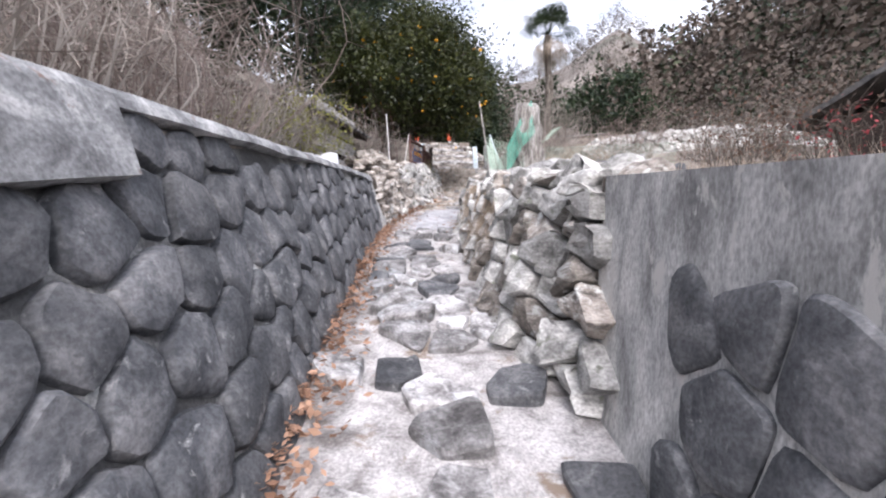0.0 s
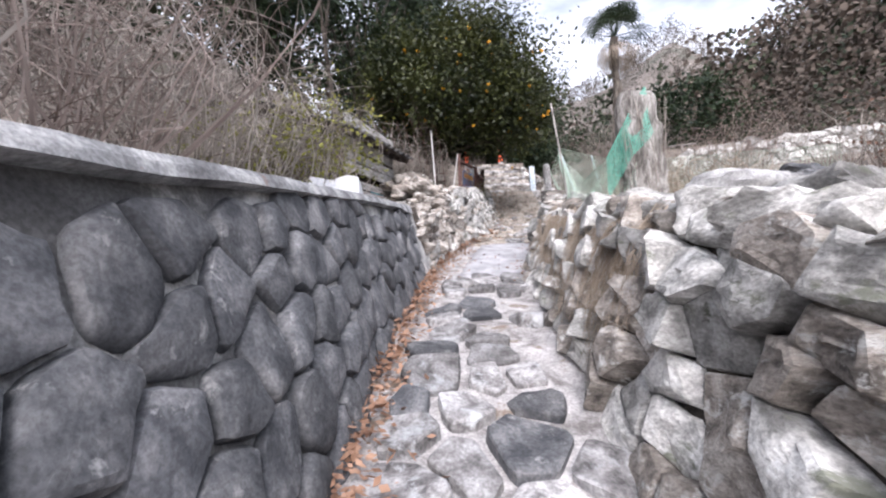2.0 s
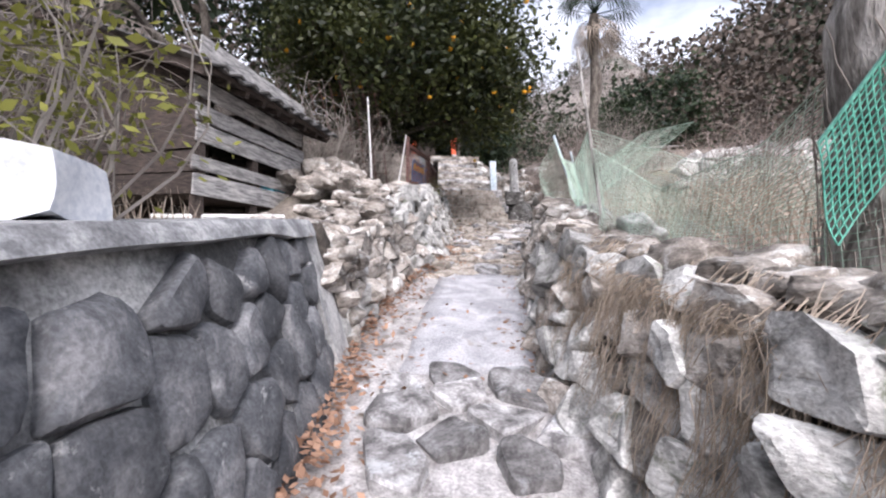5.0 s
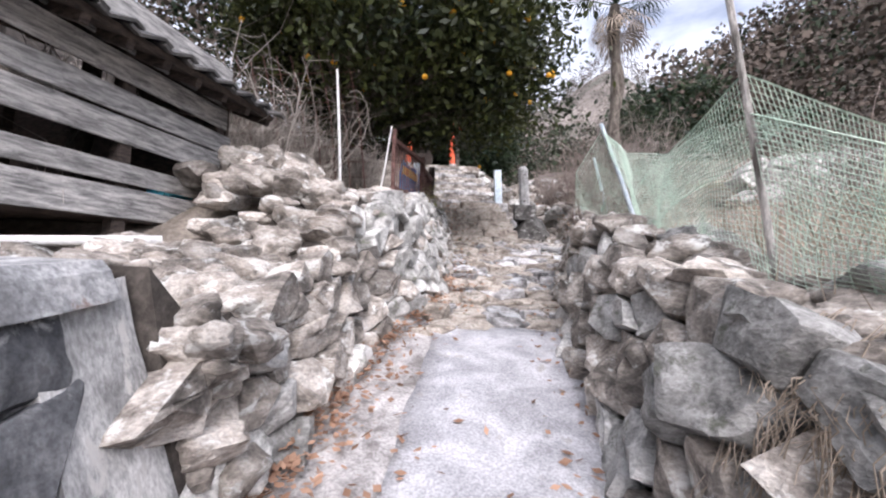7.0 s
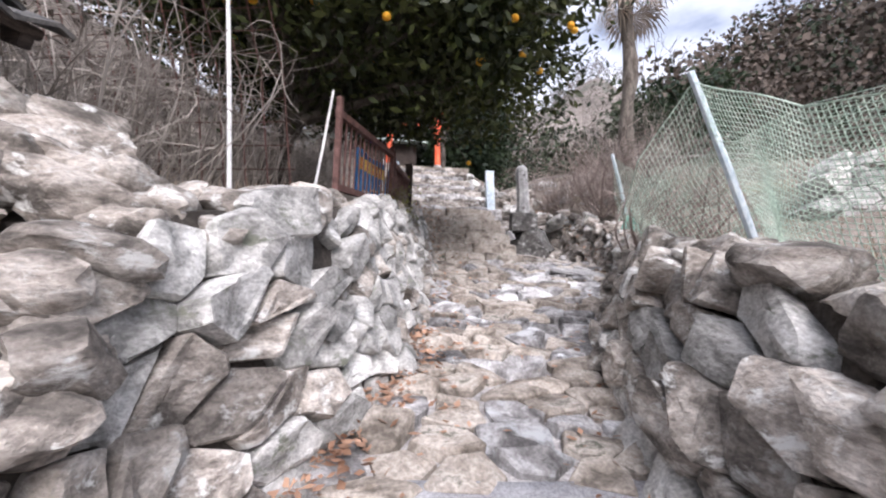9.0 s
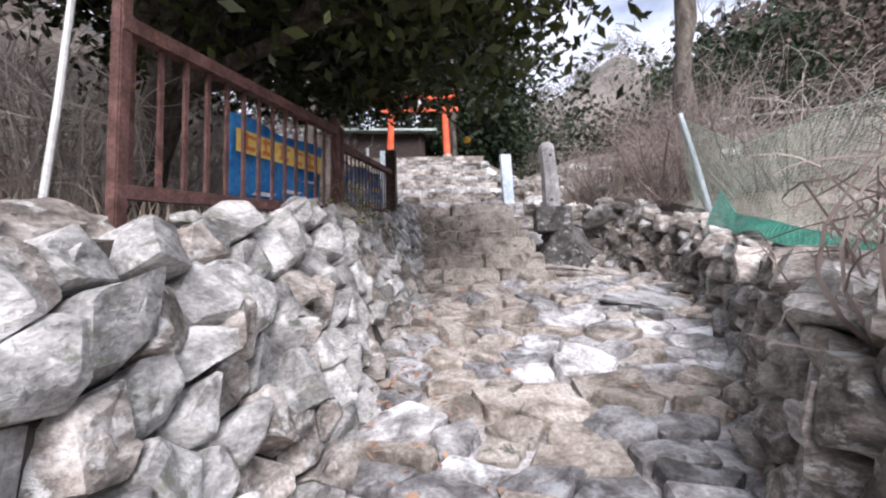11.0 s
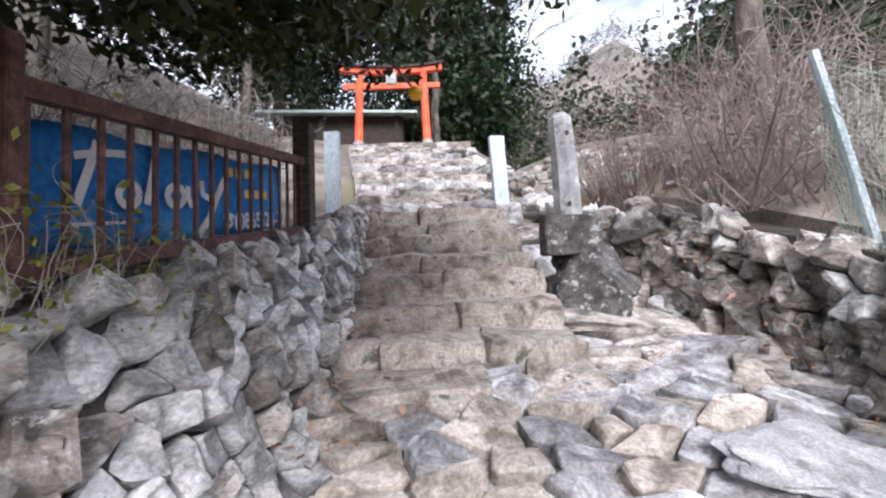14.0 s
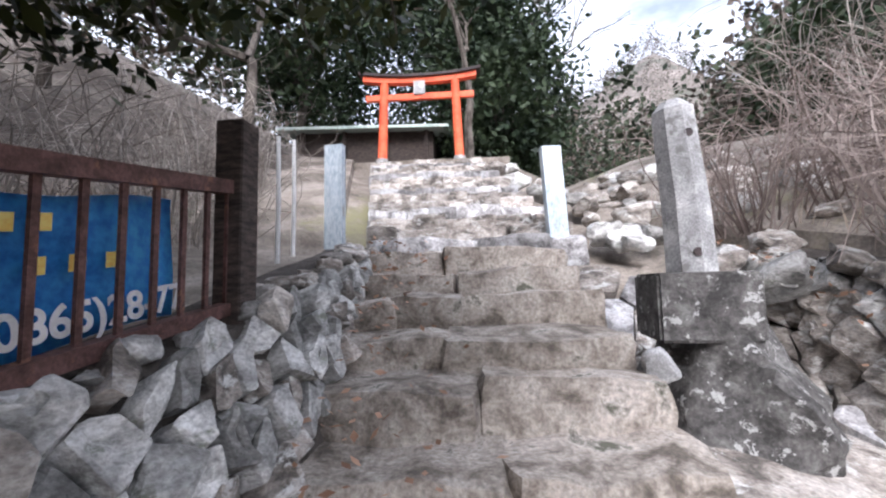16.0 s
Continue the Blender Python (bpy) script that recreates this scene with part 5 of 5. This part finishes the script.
# the stepped front of the terrace wall below the hut
for i in range(110):
    y = random.uniform(8.7, 10.6)
    d = random.uniform(0.05, 1.25)
    x = left_base(y) - 0.1 - d
    z = float(np.interp(d, [0, 0.5, 1.25], [left_top(y) - 0.15, left_top(y) + 0.05, left_top(y) + 0.12])) + 0.25 * max(0, y - 9.6) * min(1, d)
    s = random.uniform(0.2, 0.46)
    rock("top_stone", DRY, (x, y, z), (s, s * 0.75, s * 0.5), wall_terrace)
far_wall = empty("wall_far", pose(0, 0, 0), "far dry-stone retaining wall across the plot", "wall", "", "structure")
def far_face(u, v):
    x = 4.6 + u
    return Vector((x, 13.4 + 0.12 * u + 0.15 * v, terrain(x, 13.2 + 0.12 * u) - 0.1 + v))
fp = placer(far_face)
if fp(1, 0.3)[1].y > 0:
    fp = flipped(fp)
for c in cells(0, 9, 0, 0.9, 0.4, 0.2, 0.36):
    pillow("stone", c, fp, DRY_PALE, 0.01, random.uniform(0.04, 0.12), 0.18, 0.03, 0.2, far_wall, 0.2, True)

# rubble on the bank beside the upper steps
for i in range(90):
    y = random.uniform(17.4, 23)
    x = right_base(y) + random.uniform(-0.5, 2.2)
    s = random.uniform(0.2, 0.6)
    rock("rubble", DRY_PALE if random.random() < 0.6 else DRY, (x, y, (terrain(x, y) if x > right_base(y) else ground_z(y)) + 0.03), (s, s * 0.8, s * 0.6), wall_right)

# large pale boulders and a heap of dark stones on the low wall
for x, y, s in ((1.15, 3.9, 0.6), (1.3, 4.7, 0.75), (1.6, 5.3, 0.8), (1.0, 5.6, 0.4), (1.15, 8.3, 0.55), (1.2, 9.4, 0.5)):
    ob = rock("boulder", GRANITE if s > 0.7 else DRY_PALE, (x, y, right_top(y) + 0.08), (s, s * 0.8, s * 0.42), None, (0, 5, random.uniform(0, 90)), 4)
    tagged(ob, "pale weathered boulder lying on the dry wall", "boulder", "boulders on the wall")
heap = empty("stone_heap", pose(2.7, 6.4, right_top(6.4)), "heap of dark grey stones behind the wall", "stones")
for i in range(46):
    a, r = random.uniform(0, 6.28), random.uniform(0, 1.0)
    s = random.uniform(0.16, 0.34)
    rock("heap_stone", MASON, (1.2 * r * math.cos(a), 0.9 * r * math.sin(a), 0.3 * (1 - r) + 0.03), (s, s * 0.8, s * 0.6), heap)
slab = rock("flat_slab", GRANITE, (2.0, 14.6, ground_z(14.6) + 0.035), (0.8, 0.5, 0.1), None, (13, 1, 20), 4)
tagged(slab, "large flat pale grey slab in the path", "slab")
slab = rock("flat_slab", DRY, (2.05, 16.7, bank_z(16.7) + 0.03), (1.4, 0.95, 0.14), None, (5, 3, 10), 4)
tagged(slab, "flat stone slab under the marker plinth", "slab")

# ---- path stones ----
def path_face(u, v):
    """u along the walk, v across from the left edge to the right."""
    return Vector((v, u, ground_z(u) - 0.01))
pp = placer(path_face)
if pp(3, 0)[1].z < 0:
    pp = flipped(pp)
paving = empty("path", pose(0, 0, 0), "rough path of worn pale field stones in grit", "path", "", "structure")
for c in cells(-1, 8.1, -1.2, 0.9, 0.36, 0.36, 0.36):
    (u, v), poly = c
    if left_base(u) + 0.16 < v < right_base(u) - 0.1 and random.random() < 0.72:
        pillow("stone", c, pp, FLAG if random.random() < 0.8 else MASON, random.uniform(0.02, 0.06), random.uniform(0.02, 0.065), 0.16, 0.028, 0.06, paving, 0.25, True)
for c in cells(10.5, 15.4, -0.8, 3.0, 0.19, 0.3, 0.42):
    (u, v), poly = c
    if left_base(u) + 0.02 < v < right_base(u) + 0.05:
        pillow("stone", c, pp, FLAG if random.random() < (0.75 if v > 0.9 else 0.35) else STEP, random.uniform(0.006, 0.03), random.uniform(0.012, 0.06), 0.1, 0.028, 0.06, paving, 0.3, True)
def bank_face(u, v):
    return Vector((v, u, bank_z(u) - 0.01))
bp = placer(bank_face)
if bp(16, 2)[1].z < 0:
    bp = flipped(bp)
for c in cells(15.1, 18.6, 1.36, 3.1, 0.32, 0.4, 0.42):
    (u, v), poly = c
    if ((v - 2.0) / 0.5) ** 2 + ((u - 16.85) / 0.45) ** 2 > 1:
        pillow("stone", c, bp, FLAG if random.random() < 0.35 else DRY, random.uniform(0.004, 0.03), random.uniform(0.01, 0.07), 0.1, 0.035, 0.25, paving, 0.3, True)

# ---- stairs: rough blocks, step by step ----
def block_mesh(w, d, hgt, mat):
    """A worn block: rounded edges, a lumpy face, chipped corners."""
    bm = bmesh.new()
    bmesh.ops.create_cube(bm, size=2)
    bmesh.ops.subdivide_edges(bm, edges=bm.edges[:], cuts=5, use_grid_fill=True)
    k = Vector((random.random() * 90, random.random() * 90, 0))
    for q in bm.verts:
        c = q.co.copy()
        n4 = (abs(c.x) ** 16 + abs(c.y) ** 16 + abs(c.z) ** 16) ** (1 / 16)
        c /= n4
        p = Vector((c.x * w / 2, c.y * d / 2, c.z * hgt / 2))
        p += noise.noise_vector(p * 3.2 + k) * 0.045 + noise.noise_vector(p * 11 + k) * 0.016
        q.co = p
    me = bm_mesh("block", bm, mat, True)
    me.set_sharp_from_angle(angle=radians(26))
    return me


def step_row(y, z, x0, x1, depth, high, mat, parent, small=0.4, large=1.1):
    x = x0
    while x < x1 - 0.05:
        w = min(random.uniform(small, large), x1 - x)
        if x1 - x - w < 0.16:
            w = x1 - x
        part("block", block_mesh(w + 0.035, depth + random.uniform(0, 0.08), high + 0.16, mat), parent, pose(x + w / 2, y + depth / 2 + random.uniform(-0.05, 0.05), z - (high + 0.16) / 2 + random.uniform(-0.03, 0.02), random.uniform(-4, 4), random.uniform(-3, 3), random.uniform(-5, 5)))
        x += w


lower = empty("lower_steps", pose(0, 0, 0), "worn brown-grey stone block steps with fallen leaves", "stairs", "", "structure")
n = 8
for i in range(n):
    y, z = 15.2 + i * 0.41, 3.56 + i * 0.19
    step_row(y, z, left_base(y) - 0.12, 1.5 - 0.02 * i, 0.5, 0.19, STEP, lower)
upper = empty("upper_steps", pose(0, 0, 0), "long flight of pale rough stone steps to the gate", "stairs", "", "structure")
for i in range(14):
    y, z = 18.75 + i * 0.375, 5.08 + i * 0.18
    step_row(y, z, float(np.interp(y, [18.7, 24], [-0.48, -1.75])), float(np.interp(y, [18.7, 21, 24], [1.75, 1.3, 0.78])), 0.46, 0.18, DRY if i % 3 else FLAG, upper, 0.25, 0.8)
landing = new("landing", box_mesh("landing", 4.2, 6, 0.3, EARTH, 0, 0.03, 5))
landing.matrix_basis = pose(-0.6, 26.9, 7.36)
tagged(landing, "earth landing behind the gate", "ground", "", "structure")
